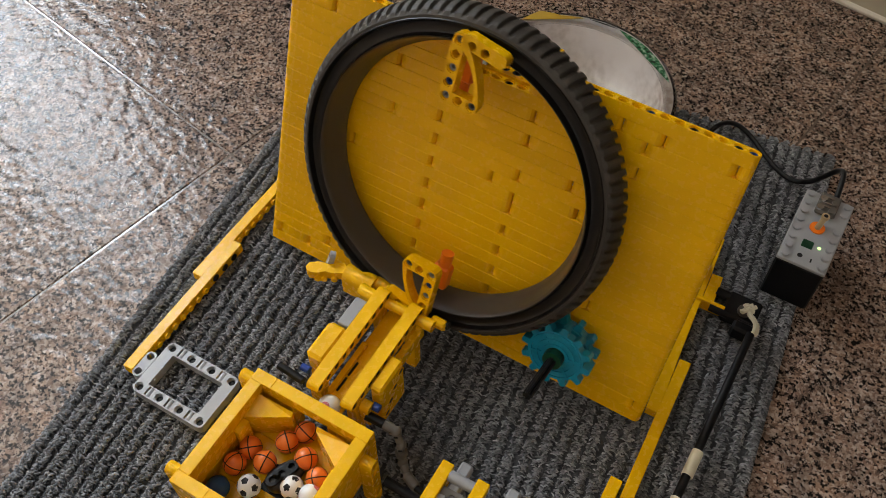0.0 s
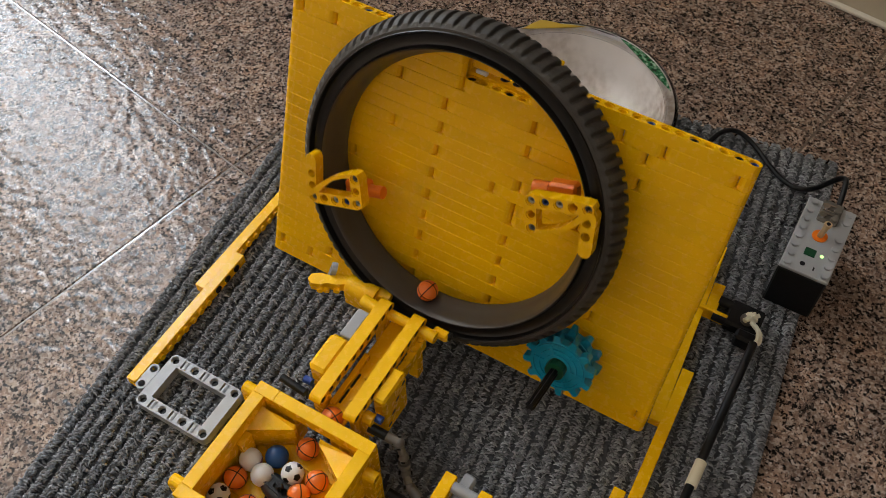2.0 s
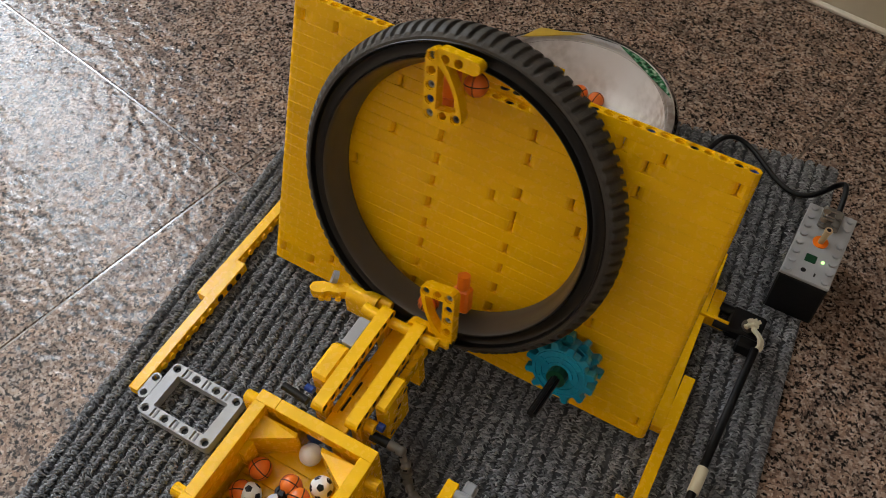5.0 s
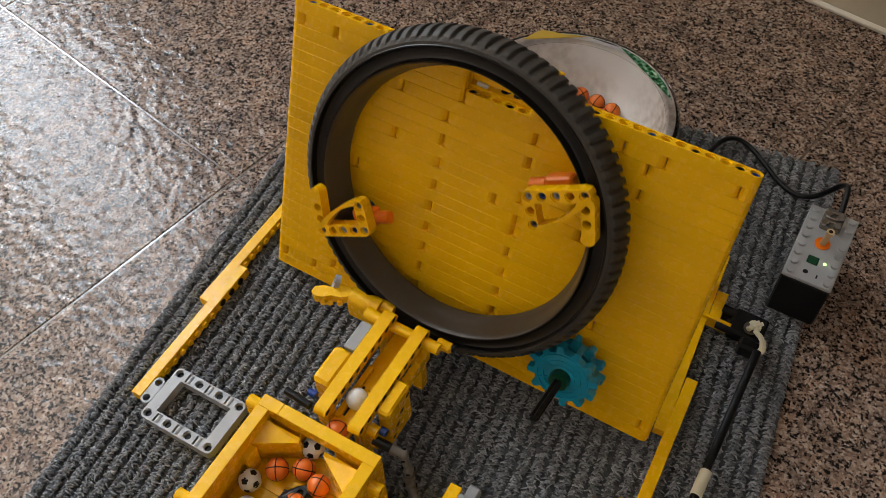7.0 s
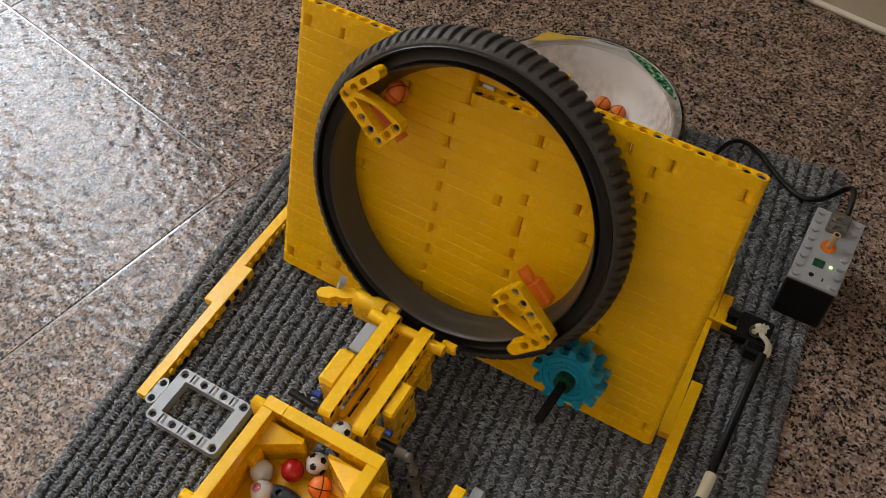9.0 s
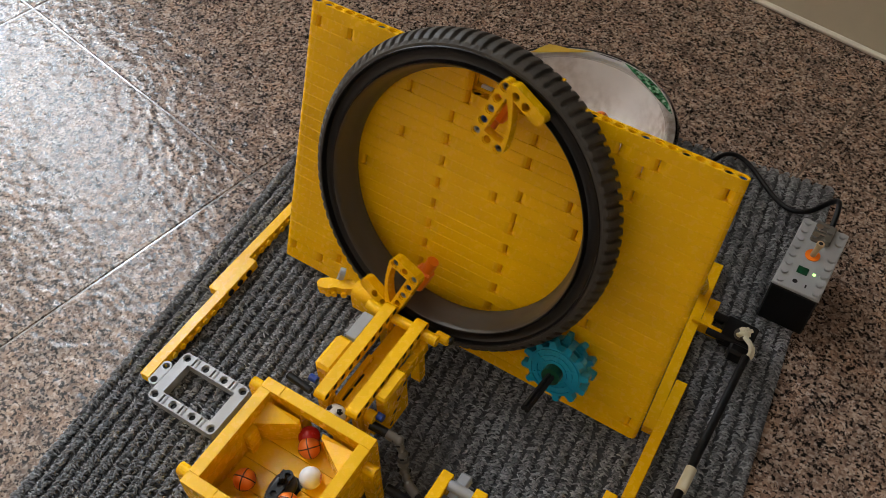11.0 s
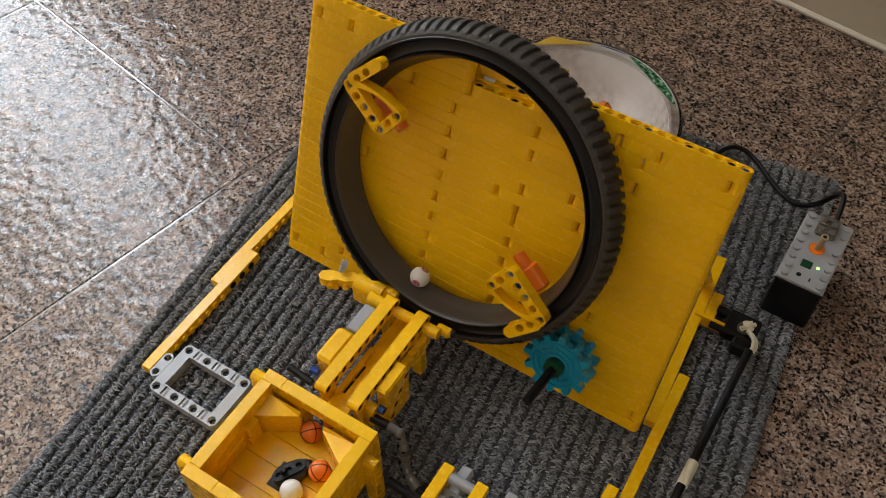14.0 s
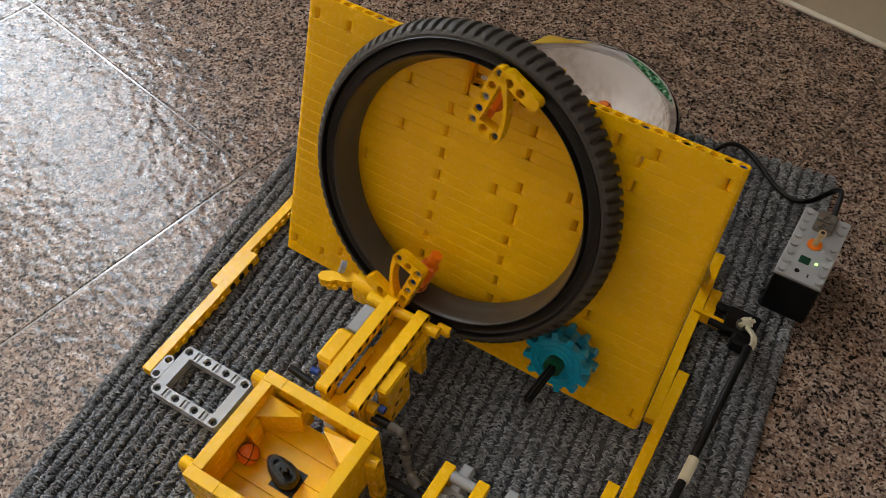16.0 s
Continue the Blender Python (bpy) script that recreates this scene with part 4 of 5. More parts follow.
def motor_block():
    """Black gearbox at the side with its long drive axle and cord."""
    ob = thing("drive_unit", shift((0.02, 0.06), (0.0256, 0.069), 0.43, 1.024, 1.038), "black plastic drive unit with long axle and cream cord", "drive unit")
    bm = bmesh.new()
    box(bm, 0.0070, 0.0300, 0.0935, 0.1140, 0.0, 0.0105, 0.0016)
    body = part("body", bm, BLACK, ob)
    for y in (0.0965, 0.1095):
        bm = bmesh.new()
        rod(bm, (-0.001, y, 0.007), (0.012, y, 0.007), 0.0035, 14)
        part("stub", bm, BLACK, body, smooth=True)
    bm = bmesh.new()
    box(bm, 0.0170, 0.0325, 0.0845, 0.0930, 0.0, 0.0125, 0.0018)
    part("side_lug", bm, BLACK, body)
    bm = bmesh.new()
    rod(bm, (0.0205, 0.1010, 0.0100), (0.0205, 0.1010, 0.0125), 0.0046, 16)
    part("collar", bm, DARKGREY, body, "dark grey collar")
    # the cord: a tight knot, then a curl to the axle
    rng = random.Random(5)
    knot = [Vector((0.0225 + 0.0034 * math.cos(i * 1.9), 0.1005 + 0.0034 * math.sin(i * 2.4), 0.0135 + 0.0042 * (i % 5) / 4)) for i in range(15)]
    curl = [Vector((0.0235 + 0.0075 * math.sin(i / 9 * 1.9), 0.0965 - 0.0135 * i / 9, 0.0165 + 0.0022 * math.sin(i / 9 * 3.1))) for i in range(10)]
    for run in (knot, curl, [p + Vector((0.0016, 0.0007, -0.0012)) for p in curl]):
        for p, q in zip(run, run[1:]):
            bm = bmesh.new()
            rod(bm, p, q + (q - p) * 0.15, 0.00125 + 0.0003 * rng.random(), 8)
            part("cord", bm, CREAM, ob, "cream cord", smooth=True)
    bm = bmesh.new()
    rod(bm, (0.0297, 0.082, 0.017), (0.0302, -0.19, 0.017), 0.0027, 14)
    ax = part("long_axle", bm, BLACK, ob, "long black axle", smooth=True)
    for y0, y1 in ((-0.0098, -0.0270), (-0.0425, -0.0595), (-0.15, -0.17)):
        bm = bmesh.new()
        rod(bm, (0.0302, y0, 0.017), (0.0302, y1, 0.017), 0.0035, 16)
        part("sleeve", bm, CREAM, ax, "cream sleeve", smooth=True)
    bm = bmesh.new()
    box(bm, 0.0262, 0.0342, -0.192, -0.184, 0.0, 0.0205, 0.0005)
    part("bearing", bm, BLACK, ob)
    return ob


motor_block()


def battery_box():
    ob = thing("battery_box", shift((0, 0), (0.0446, 0.1755), 0.14, 1.03, 1.058), "grey and black battery box with an orange switch", "battery box")
    bm = bmesh.new()
    box(bm, -0.0159, 0.0159, -0.0318, 0.0318, 0.0, 0.0400, 0.0012)
    part("case", bm, BLACK, ob, "black battery case")
    bm = bmesh.new()
    box(bm, -0.0160, 0.0160, -0.0320, 0.0320, 0.0401, 0.0427, 0.0005)
    top = part("lid", bm, GREY, ob, "light grey studded lid")
    for i in range(8):
        for x in (-0.012, 0.012):
            if x > 0 and i in (5,):
                continue
            bm = bmesh.new()
            rod(bm, (x, -0.028 + i * U, 0.0426), (x, -0.028 + i * U, 0.0444), 0.0024, 14)
            part("stud", bm, GREY, top)
    bm = bmesh.new()
    slab(bm, ring_points(0, 0.002, 0.0050, 24), [ring_points(0, 0.002, 0.0020, 12)], 0.0426, 0.0434)
    sw = part("switch", bm, ORANGE, ob, "orange switch disc")
    bm = bmesh.new()
    rod(bm, (0, 0.002, 0.0428), (0.0012, 0.0028, 0.0545), 0.0020, 14)
    rod(bm, (0.0012, 0.0028, 0.0540), (0.0013, 0.0029, 0.0560), 0.0026, 14)
    pin = part("switch_pin", bm, TAN, sw, "tan switch pin")
    # black disc on the solid pin end, shade of its bore as colour
    bm = bmesh.new()
    rod(bm, (0.0013, 0.0029, 0.0559), (0.0013, 0.0029, 0.0561), 0.0014, 12)
    part("bore", bm, BLACK, pin, "black disc for the shade in the bore")
    bm = bmesh.new()
    box(bm, -0.0050, 0.0022, -0.0170, -0.0105, 0.0426, 0.0432, 0.0004)
    part("button", bm, GREEN, ob, "green button")
    bm = bmesh.new()
    rod(bm, (0.0062, -0.0135, 0.0426), (0.0062, -0.0135, 0.0433), 0.0011, 12)
    part("indicator", bm, LED, ob, "lit green indicator")
    bm = bmesh.new()
    rod(bm, (-0.0030, -0.0245, 0.0426), (-0.0030, -0.0245, 0.0429), 0.0017, 14)
    part("socket", bm, BLACK, ob, "dark round socket")
    # thin black strip on the lid, shade of a slot as colour
    bm = bmesh.new()
    box(bm, 0.0040, 0.0050, -0.0268, -0.0240, 0.0426, 0.0429, 0.0)
    part("slot", bm, BLACK, ob, "black strip for the shade in a slot")
    bm = bmesh.new()
    box(bm, -0.0066, 0.0070, 0.0130, 0.0318, 0.0426, 0.0465, 0.0012)
    plug = part("plug", bm, DARKGREY, ob, "dark grey cable plug")
    for x, y in ((-0.004, 0.016), (0.004, 0.016), (-0.004, 0.024), (0.004, 0.024)):
        bm = bmesh.new()
        rod(bm, (x, y, 0.0469), (x, y, 0.0486), 0.0024, 14)
        part("stud", bm, METAL if x < 0 else DARKGREY, plug)
    for y in (0.0185, 0.0215, 0.0265):
        bm = bmesh.new()
        box(bm, -0.005, 0.005, y - 0.0006, y + 0.0006, 0.0470, 0.0476, 0.0)
        part("contact", bm, METAL, plug, "shiny metal contact")
    return ob


battery_box()


def spun(profile, seg=80, a0=0.0, a1=2 * math.pi):
    """Spin (radius, height) about z, full or over a sector."""
    bm = bmesh.new()
    full = a1 - a0 > 6.28
    rows = []
    for i in range(seg if full else seg + 1):
        a = a0 + (a1 - a0) * i / seg
        rows.append([bm.verts.new((r * math.cos(a), r * math.sin(a), z)) for r, z in profile])
    for i in range(seg):
        p, q = rows[i], rows[(i + 1) % len(rows)]
        for j in range(len(profile) - 1):
            bm.faces.new((p[j], p[j + 1], q[j + 1], q[j]))
    bmesh.ops.remove_doubles(bm, verts=bm.verts, dist=1e-6)
    return bm


def bowl():
    ob = thing("bowl", shift((0, 0), (-0.1625, 0.204), 0, 1.055, 1.048), "clear plastic bowl with a milky white inside, catching balls", "bowl")
    bm = spun([(0.0, 0.0042), (0.046, 0.0042), (0.060, 0.0095), (0.0685, 0.022), (0.0735, 0.046), (0.0745, 0.0485), (0.0778, 0.0492), (0.0786, 0.0500), (0.0782, 0.0508),
               (0.0735, 0.0505), (0.0722, 0.047), (0.0700, 0.034), (0.0665, 0.0225), (0.0590, 0.0125), (0.0460, 0.0080), (0.0300, 0.0067), (0.0, 0.0062)])
    part("shell", bm, FROST, ob, "milky white bowl", smooth=True)
    bm = spun([(0.0720, 0.0475), (0.0738, 0.0512), (0.0796, 0.0516), (0.0812, 0.0500), (0.0806, 0.0470), (0.0785, 0.0280), (0.0772, 0.0280), (0.0770, 0.0475), (0.0720, 0.0470)])
    part("rim", bm, BOWLMAT, ob, "clear plastic rim", smooth=True)
    # printed labels show as crescents under the rim
    for a0, a1, mat, lab in ((104, 142, LABEL_YELLOW, "yellow printed label"), (84, 101, BLACK, "dark printed label"), (33, 83, LABEL_GREEN, "green printed label")):
        bm = bmesh.new()
        mid, half = radians((a0 + a1) / 2), radians((a1 - a0) / 2)
        peak = 0.0060 if mat is LABEL_YELLOW else 0.0
        arc_pts = [(0.0768 + peak * max(0.0, 1 - abs(k - 13) / 6), mid - half + 2 * half * k / 20) for k in range(21)]
        chord = [(0.0768 * math.cos(half) / math.cos(a - mid), a) for _, a in reversed(arc_pts[1:-1])]
        slab(bm, [(r * math.cos(a), r * math.sin(a)) for r, a in arc_pts + chord], [], 0.0512, 0.0516)
        part("label", bm, mat, ob, lab)
    return ob


bowl()


def cable():
    """Flat black lead from the battery box round behind the panel."""
    pts = [(0.0478, 0.2075, 0.0460), (0.0474, 0.2130, 0.0475), (0.0462, 0.2240, 0.0530), (0.0440, 0.2310, 0.0510), (0.0390, 0.2370, 0.0400), (0.0310, 0.2435, 0.0180), (0.0215, 0.2473, 0.0070), (0.0118, 0.2500, 0.0030),
           (-0.0042, 0.2590, 0.0025), (-0.0230, 0.2760, 0.0030), (-0.0400, 0.2850, 0.0050), (-0.0520, 0.2740, 0.0110), (-0.0575, 0.2500, 0.0120), (-0.0620, 0.2150, 0.0080), (-0.0650, 0.1700, 0.0030)]
    cu = bpy.data.curves.new("cable", "CURVE")
    cu.dimensions, cu.bevel_depth, cu.bevel_resolution = "3D", 0.0020, 3
    sp = cu.splines.new("NURBS")
    sp.points.add(len(pts) - 1)
    for p, c in zip(sp.points, pts):
        p.co = (*c, 1)
    sp.use_endpoint_u, sp.order_u = True, 4
    cu.materials.append(BLACK)
    ob = new("cable", cu)
    return tagged(ob, "black cable from the battery box, lying on the doormat", "cable")


cable()


# ---------------------------------------------------------------- floor tiles
def floor_tiles():
    """Granite tiles in the joints' grid."""
    size, gap = 0.3327, 0.0015
    meshes = []
    for i in range(-14, 7):
        for j in range(-11, 2):
            if not meshes:
                bm = bmesh.new()
                box(bm, gap / 2, size - gap / 2, gap / 2, size - gap / 2, -0.006, 0.0, 0.0008)
                me = bpy.data.meshes.new("tile")
                bm.to_mesh(me)
                bm.free()
                me.materials.append(GRANITE)
                meshes.append(me)
            piece("tile", meshes[0], FLOOR, ROOM.inverted() @ pose(-0.3755, 0.054, -0.006, 0, 0, -10.2) @ pose(i * size, j * size, 0))


floor_tiles()


# ---------------------------------------------------------------- balls
BALL_R = 0.0069
PATCH = {}


def ball(kind):
    labels = {"basket": "small orange plastic ball with black seams", "soccer": "small white plastic ball with black patches", "white": "small plain white plastic ball",
              "pale": "small white plastic ball with a pink print", "red": "small plain red plastic ball", "navy": "small plain dark blue plastic ball"}
    mats = {"basket": BALL_ORANGE, "soccer": WHITE, "white": WHITE, "pale": WHITE, "red": RED, "navy": NAVY}
    ob = thing("ball", Matrix(), labels[kind], "ball", "small balls")
    if kind not in PATCH:
        bm = bmesh.new()
        bmesh.ops.create_icosphere(bm, subdivisions=3, radius=BALL_R)
        for f in bm.faces:
            f.smooth = True
        me = bpy.data.meshes.new("ball_shell")
        bm.to_mesh(me)
        bm.free()
        me.materials.append(mats[kind])
        extra = []
        if kind == "basket":
            for turn in ((0, 0, 0), (90, 0, 0), (0, 90, 0)):
                bm = bmesh.new()
                for i in range(40):
                    a, b = 2 * math.pi * i / 40, 2 * math.pi * (i + 1) / 40
                    q = [bm.verts.new((r * math.cos(t), r * math.sin(t), z)) for t in (a, b) for r, z in ((BALL_R * 0.995, -0.00035), (BALL_R + 0.00008, -0.00022), (BALL_R + 0.00008, 0.00022), (BALL_R * 0.995, 0.00035))]
                    for j in range(3):
                        bm.faces.new((q[j], q[j + 1], q[j + 5], q[j + 4]))
                bmesh.ops.remove_doubles(bm, verts=bm.verts, dist=1e-7)
                bmesh.ops.rotate(bm, verts=bm.verts, cent=(0, 0, 0), matrix=Euler([radians(x) for x in turn]).to_matrix())
                m2 = bpy.data.meshes.new("seam")
                bm.to_mesh(m2)
                bm.free()
                m2.materials.append(BLACK)
                extra.append(("seam", m2, "black seam"))
        if kind in ("soccer", "pale"):
            g = (1 + 5 ** 0.5) / 2
            dirs = [(0, s, t * g) for s in (-1, 1) for t in (-1, 1)] + [(s, t * g, 0) for s in (-1, 1) for t in (-1, 1)] + [(t * g, 0, s) for s in (-1, 1) for t in (-1, 1)]
            for d in (dirs if kind == "soccer" else dirs[:2]):
                q = Vector(d).to_track_quat("Z", "Y").to_matrix()
                wide = 0.34 if kind == "soccer" else 0.42
                bm = bmesh.new()
                top = bm.verts.new(q @ Vector((0, 0, BALL_R + 0.0001)))
                n = 5 if kind == "soccer" else 12
                ring, low = [], []
                for i in range(n):
                    a = 2 * math.pi * i / n
                    v = Vector((math.sin(wide) * math.cos(a), math.sin(wide) * math.sin(a), math.cos(wide)))
                    ring.append(bm.verts.new(q @ (v * (BALL_R + 0.0001))))
                    low.append(bm.verts.new(q @ (v * (BALL_R * 0.985))))
                for i in range(n):
                    bm.faces.new((top, ring[i], ring[(i + 1) % n]))
                    bm.faces.new((ring[i], low[i], low[(i + 1) % n], ring[(i + 1) % n]))
                m2 = bpy.data.meshes.new("patch")
                bm.to_mesh(m2)
                bm.free()
                m2.materials.append(BLACK if kind == "soccer" else PINK)
                extra.append(("patch", m2, "black patch" if kind == "soccer" else "pink printed patch"))
        PATCH[kind] = (me, extra)
    me, extra = PATCH[kind]
    o = new("ball_shell", me)
    o.parent = ob
    for name, m2, lab in extra:
        e = new(name, m2)
        e.parent = ob
        e["label"] = lab
    return ob


# kind of ball, and its way: seconds and place
BALLS = (
    ("pale", ((0, -0.1605, -0.1045, 0.0475), (0.6, -0.1605, -0.1045, 0.0475), (0.8, -0.1605, -0.0660, 0.0505), (0.95, -0.1620, -0.0270, 0.0475), (1.05, -0.1616, -0.0160, 0.0596), (1.5, -0.1416, -0.0092, 0.0580), (1.71, -0.1514, 0.0083, 0.0553), (1.81, -0.1803, 0.0092, 0.0600), (1.9, -0.2051, 0.0133, 0.0751), (2, -0.2219, 0.0198, 0.0981), (2.09, -0.2282, 0.0277, 0.1256), (2.19, -0.2229, 0.0356, 0.1533), (2.28, -0.2069, 0.0423, 0.1769), (2.38, -0.1827, 0.0466, 0.1927), (2.48, -0.1540, 0.0478, 0.1984), (2.58, -0.1470, 0.0645, 0.1931), (2.68, -0.1500, 0.0812, 0.1791), (2.81, -0.1507, 0.1550, 0.1000), (2.98, -0.1508, 0.2220, 0.0350), (3.23, -0.1514, 0.2674, 0.0185), (3.3, -0.1514, 0.2674, 0.0185), (3.8, -0.1814, 0.2174, 0.0185), (16, -0.1814, 0.2174, 0.0185))),
    ("basket", ((0, -0.1663, -0.1217, 0.0370), (0.5, -0.1645, -0.1216, 0.0370), (1, -0.1652, -0.1211, 0.0370), (1.3, -0.1605, -0.1045, 0.0475), (1.72, -0.1605, -0.1045, 0.0475), (1.75, -0.1605, -0.0660, 0.0505), (1.9, -0.1620, -0.0270, 0.0475), (2, -0.1567, -0.0029, 0.0548), (2.4, -0.1610, -0.0084, 0.0571), (2.55, -0.1514, 0.0083, 0.0553), (2.65, -0.1803, 0.0092, 0.0600), (2.74, -0.2051, 0.0133, 0.0751), (2.84, -0.2219, 0.0198, 0.0981), (2.93, -0.2282, 0.0277, 0.1256), (3.03, -0.2229, 0.0356, 0.1533), (3.12, -0.2069, 0.0423, 0.1769), (3.22, -0.1827, 0.0466, 0.1927), (3.31, -0.1540, 0.0478, 0.1984), (3.41, -0.1470, 0.0645, 0.1931), (3.51, -0.1500, 0.0812, 0.1791), (3.64, -0.1525, 0.1550, 0.1000), (3.81, -0.1531, 0.2220, 0.0350), (4.06, -0.1551, 0.2539, 0.0155), (9.3, -0.1551, 0.2539, 0.0155), (11.2, -0.1531, 0.2499, 0.0155), (13, -0.1551, 0.2519, 0.0155), (16, -0.1521, 0.2529, 0.0155))),
    ("basket", ((0, -0.1564, -0.1353, 0.0370), (0.5, -0.1540, -0.1359, 0.0370), (1, -0.1552, -0.1358, 0.0370), (1.5, -0.1648, -0.1256, 0.0370), (1.7, -0.1675, -0.1200, 0.0370), (2, -0.1605, -0.1045, 0.0475), (2.7, -0.1605, -0.1045, 0.0475), (2.75, -0.1605, -0.0660, 0.0505), (2.9, -0.1620, -0.0270, 0.0475), (3, -0.1616, 0.0019, 0.0534), (3.3, -0.1672, 0.0034, 0.0546), (3.39, -0.1514, 0.0083, 0.0553), (3.48, -0.1803, 0.0092, 0.0600), (3.58, -0.2051, 0.0133, 0.0751), (3.68, -0.2219, 0.0198, 0.0981), (3.77, -0.2282, 0.0277, 0.1256), (3.87, -0.2229, 0.0356, 0.1533), (3.96, -0.2069, 0.0423, 0.1769), (4.06, -0.1827, 0.0466, 0.1927), (4.15, -0.1540, 0.0478, 0.1984), (4.25, -0.1470, 0.0645, 0.1931), (4.35, -0.1500, 0.0812, 0.1791), (4.48, -0.1601, 0.1550, 0.1000), (4.65, -0.1621, 0.2220, 0.0350), (4.9, -0.1702, 0.2550, 0.0155), (7.3, -0.1702, 0.2550, 0.0155), (7.8, -0.1802, 0.2250, 0.0155), (16, -0.1802, 0.2250, 0.0155))),
    ("basket", ((0, -0.1721, -0.1324, 0.0370), (0.5, -0.1688, -0.1326, 0.0370), (1, -0.1696, -0.1321, 0.0370), (1.5, -0.1735, -0.1362, 0.0370), (2, -0.1651, -0.1244, 0.0370), (2.5, -0.1661, -0.1247, 0.0370), (2.7, -0.1708, -0.1168, 0.0370), (3, -0.1605, -0.1045, 0.0475), (3.9, -0.1605, -0.0660, 0.0505), (4.05, -0.1620, -0.0270, 0.0475), (4.15, -0.1621, -0.0008, 0.0547), (4.23, -0.1514, 0.0083, 0.0553), (4.32, -0.1803, 0.0092, 0.0600), (4.42, -0.2051, 0.0133, 0.0751), (4.51, -0.2219, 0.0198, 0.0981), (4.61, -0.2282, 0.0277, 0.1256), (4.71, -0.2229, 0.0356, 0.1533), (4.8, -0.2069, 0.0423, 0.1769), (4.9, -0.1827, 0.0466, 0.1927), (4.99, -0.1540, 0.0478, 0.1984), (5.09, -0.1470, 0.0645, 0.1931), (5.19, -0.1500, 0.0812, 0.1791), (5.32, -0.1452, 0.1550, 0.1000), (5.49, -0.1443, 0.2220, 0.0350), (5.74, -0.1405, 0.2508, 0.0155), (9.3, -0.1405, 0.2508, 0.0155), (11.2, -0.1405, 0.2398, 0.0155), (14, -0.1405, 0.2438, 0.0155), (16, -0.1405, 0.2468, 0.0155))),
    ("basket", ((0, -0.1436, -0.1417, 0.0370), (0.5, -0.1428, -0.1420, 0.0370), (1, -0.1531, -0.1486, 0.0370), (1.5, -0.1487, -0.1364, 0.0370), (2, -0.1488, -0.1383, 0.0370), (2.5, -0.1448, -0.1412, 0.0370), (3, -0.1433, -0.1431, 0.0370), (3.5, -0.1454, -0.1383, 0.0370), (4, -0.1559, -0.1295, 0.0370), (4.25, -0.1685, -0.1169, 0.0370), (4.5, -0.1605, -0.1045, 0.0475), (4.8, -0.1605, -0.0660, 0.0505), (4.95, -0.1620, -0.0270, 0.0475), (5.07, -0.1514, 0.0083, 0.0553), (5.16, -0.1803, 0.0092, 0.0600), (5.26, -0.2051, 0.0133, 0.0751), (5.35, -0.2219, 0.0198, 0.0981), (5.45, -0.2282, 0.0277, 0.1256), (5.54, -0.2229, 0.0356, 0.1533), (5.64, -0.2069, 0.0423, 0.1769), (5.73, -0.1827, 0.0466, 0.1927), (5.83, -0.1540, 0.0478, 0.1984), (5.93, -0.1470, 0.0645, 0.1931), (6.03, -0.1500, 0.0812, 0.1791), (6.16, -0.1585, 0.1550, 0.1000), (6.33, -0.1602, 0.2220, 0.0350), (6.58, -0.1670, 0.2248, 0.0145), (16, -0.1670, 0.2248, 0.0145))),
    ("navy", ((0, -0.1891, -0.1751, 0.0370), (0.5, -0.1903, -0.1705, 0.0370), (1, -0.1903, -0.1550, 0.0370), (1.5, -0.1873, -0.1445, 0.0370), (2, -0.1778, -0.1375, 0.0370), (2.5, -0.1770, -0.1374, 0.0370), (3, -0.1648, -0.1256, 0.0370), (3.5, -0.1638, -0.1248, 0.0370), (4, -0.1644, -0.1235, 0.0370), (4.9, -0.1720, -0.1140, 0.0370), (5.2, -0.1605, -0.1045, 0.0475), (5.9, -0.1605, -0.1045, 0.0475), (5.95, -0.1605, -0.0660, 0.0505), (6.1, -0.1620, -0.0270, 0.0475), (6.2, -0.1670, 0.0034, 0.0547), (6.5, -0.1697, 0.0049, 0.0563), (6.74, -0.1514, 0.0083, 0.0553), (6.84, -0.1803, 0.0092, 0.0600), (6.93, -0.2051, 0.0133, 0.0751), (7.03, -0.2219, 0.0198, 0.0981), (7.13, -0.2282, 0.0277, 0.1256), (7.22, -0.2229, 0.0356, 0.1533), (7.32, -0.2069, 0.0423, 0.1769), (7.41, -0.1827, 0.0466, 0.1927), (7.51, -0.1540, 0.0478, 0.1984), (7.61, -0.1470, 0.0645, 0.1931), (7.71, -0.1500, 0.0812, 0.1791), (7.84, -0.1663, 0.1550, 0.1000), (8.01, -0.1696, 0.2220, 0.0350), (8.26, -0.1826, 0.2196, 0.0145), (16, -0.1826, 0.2196, 0.0145))),
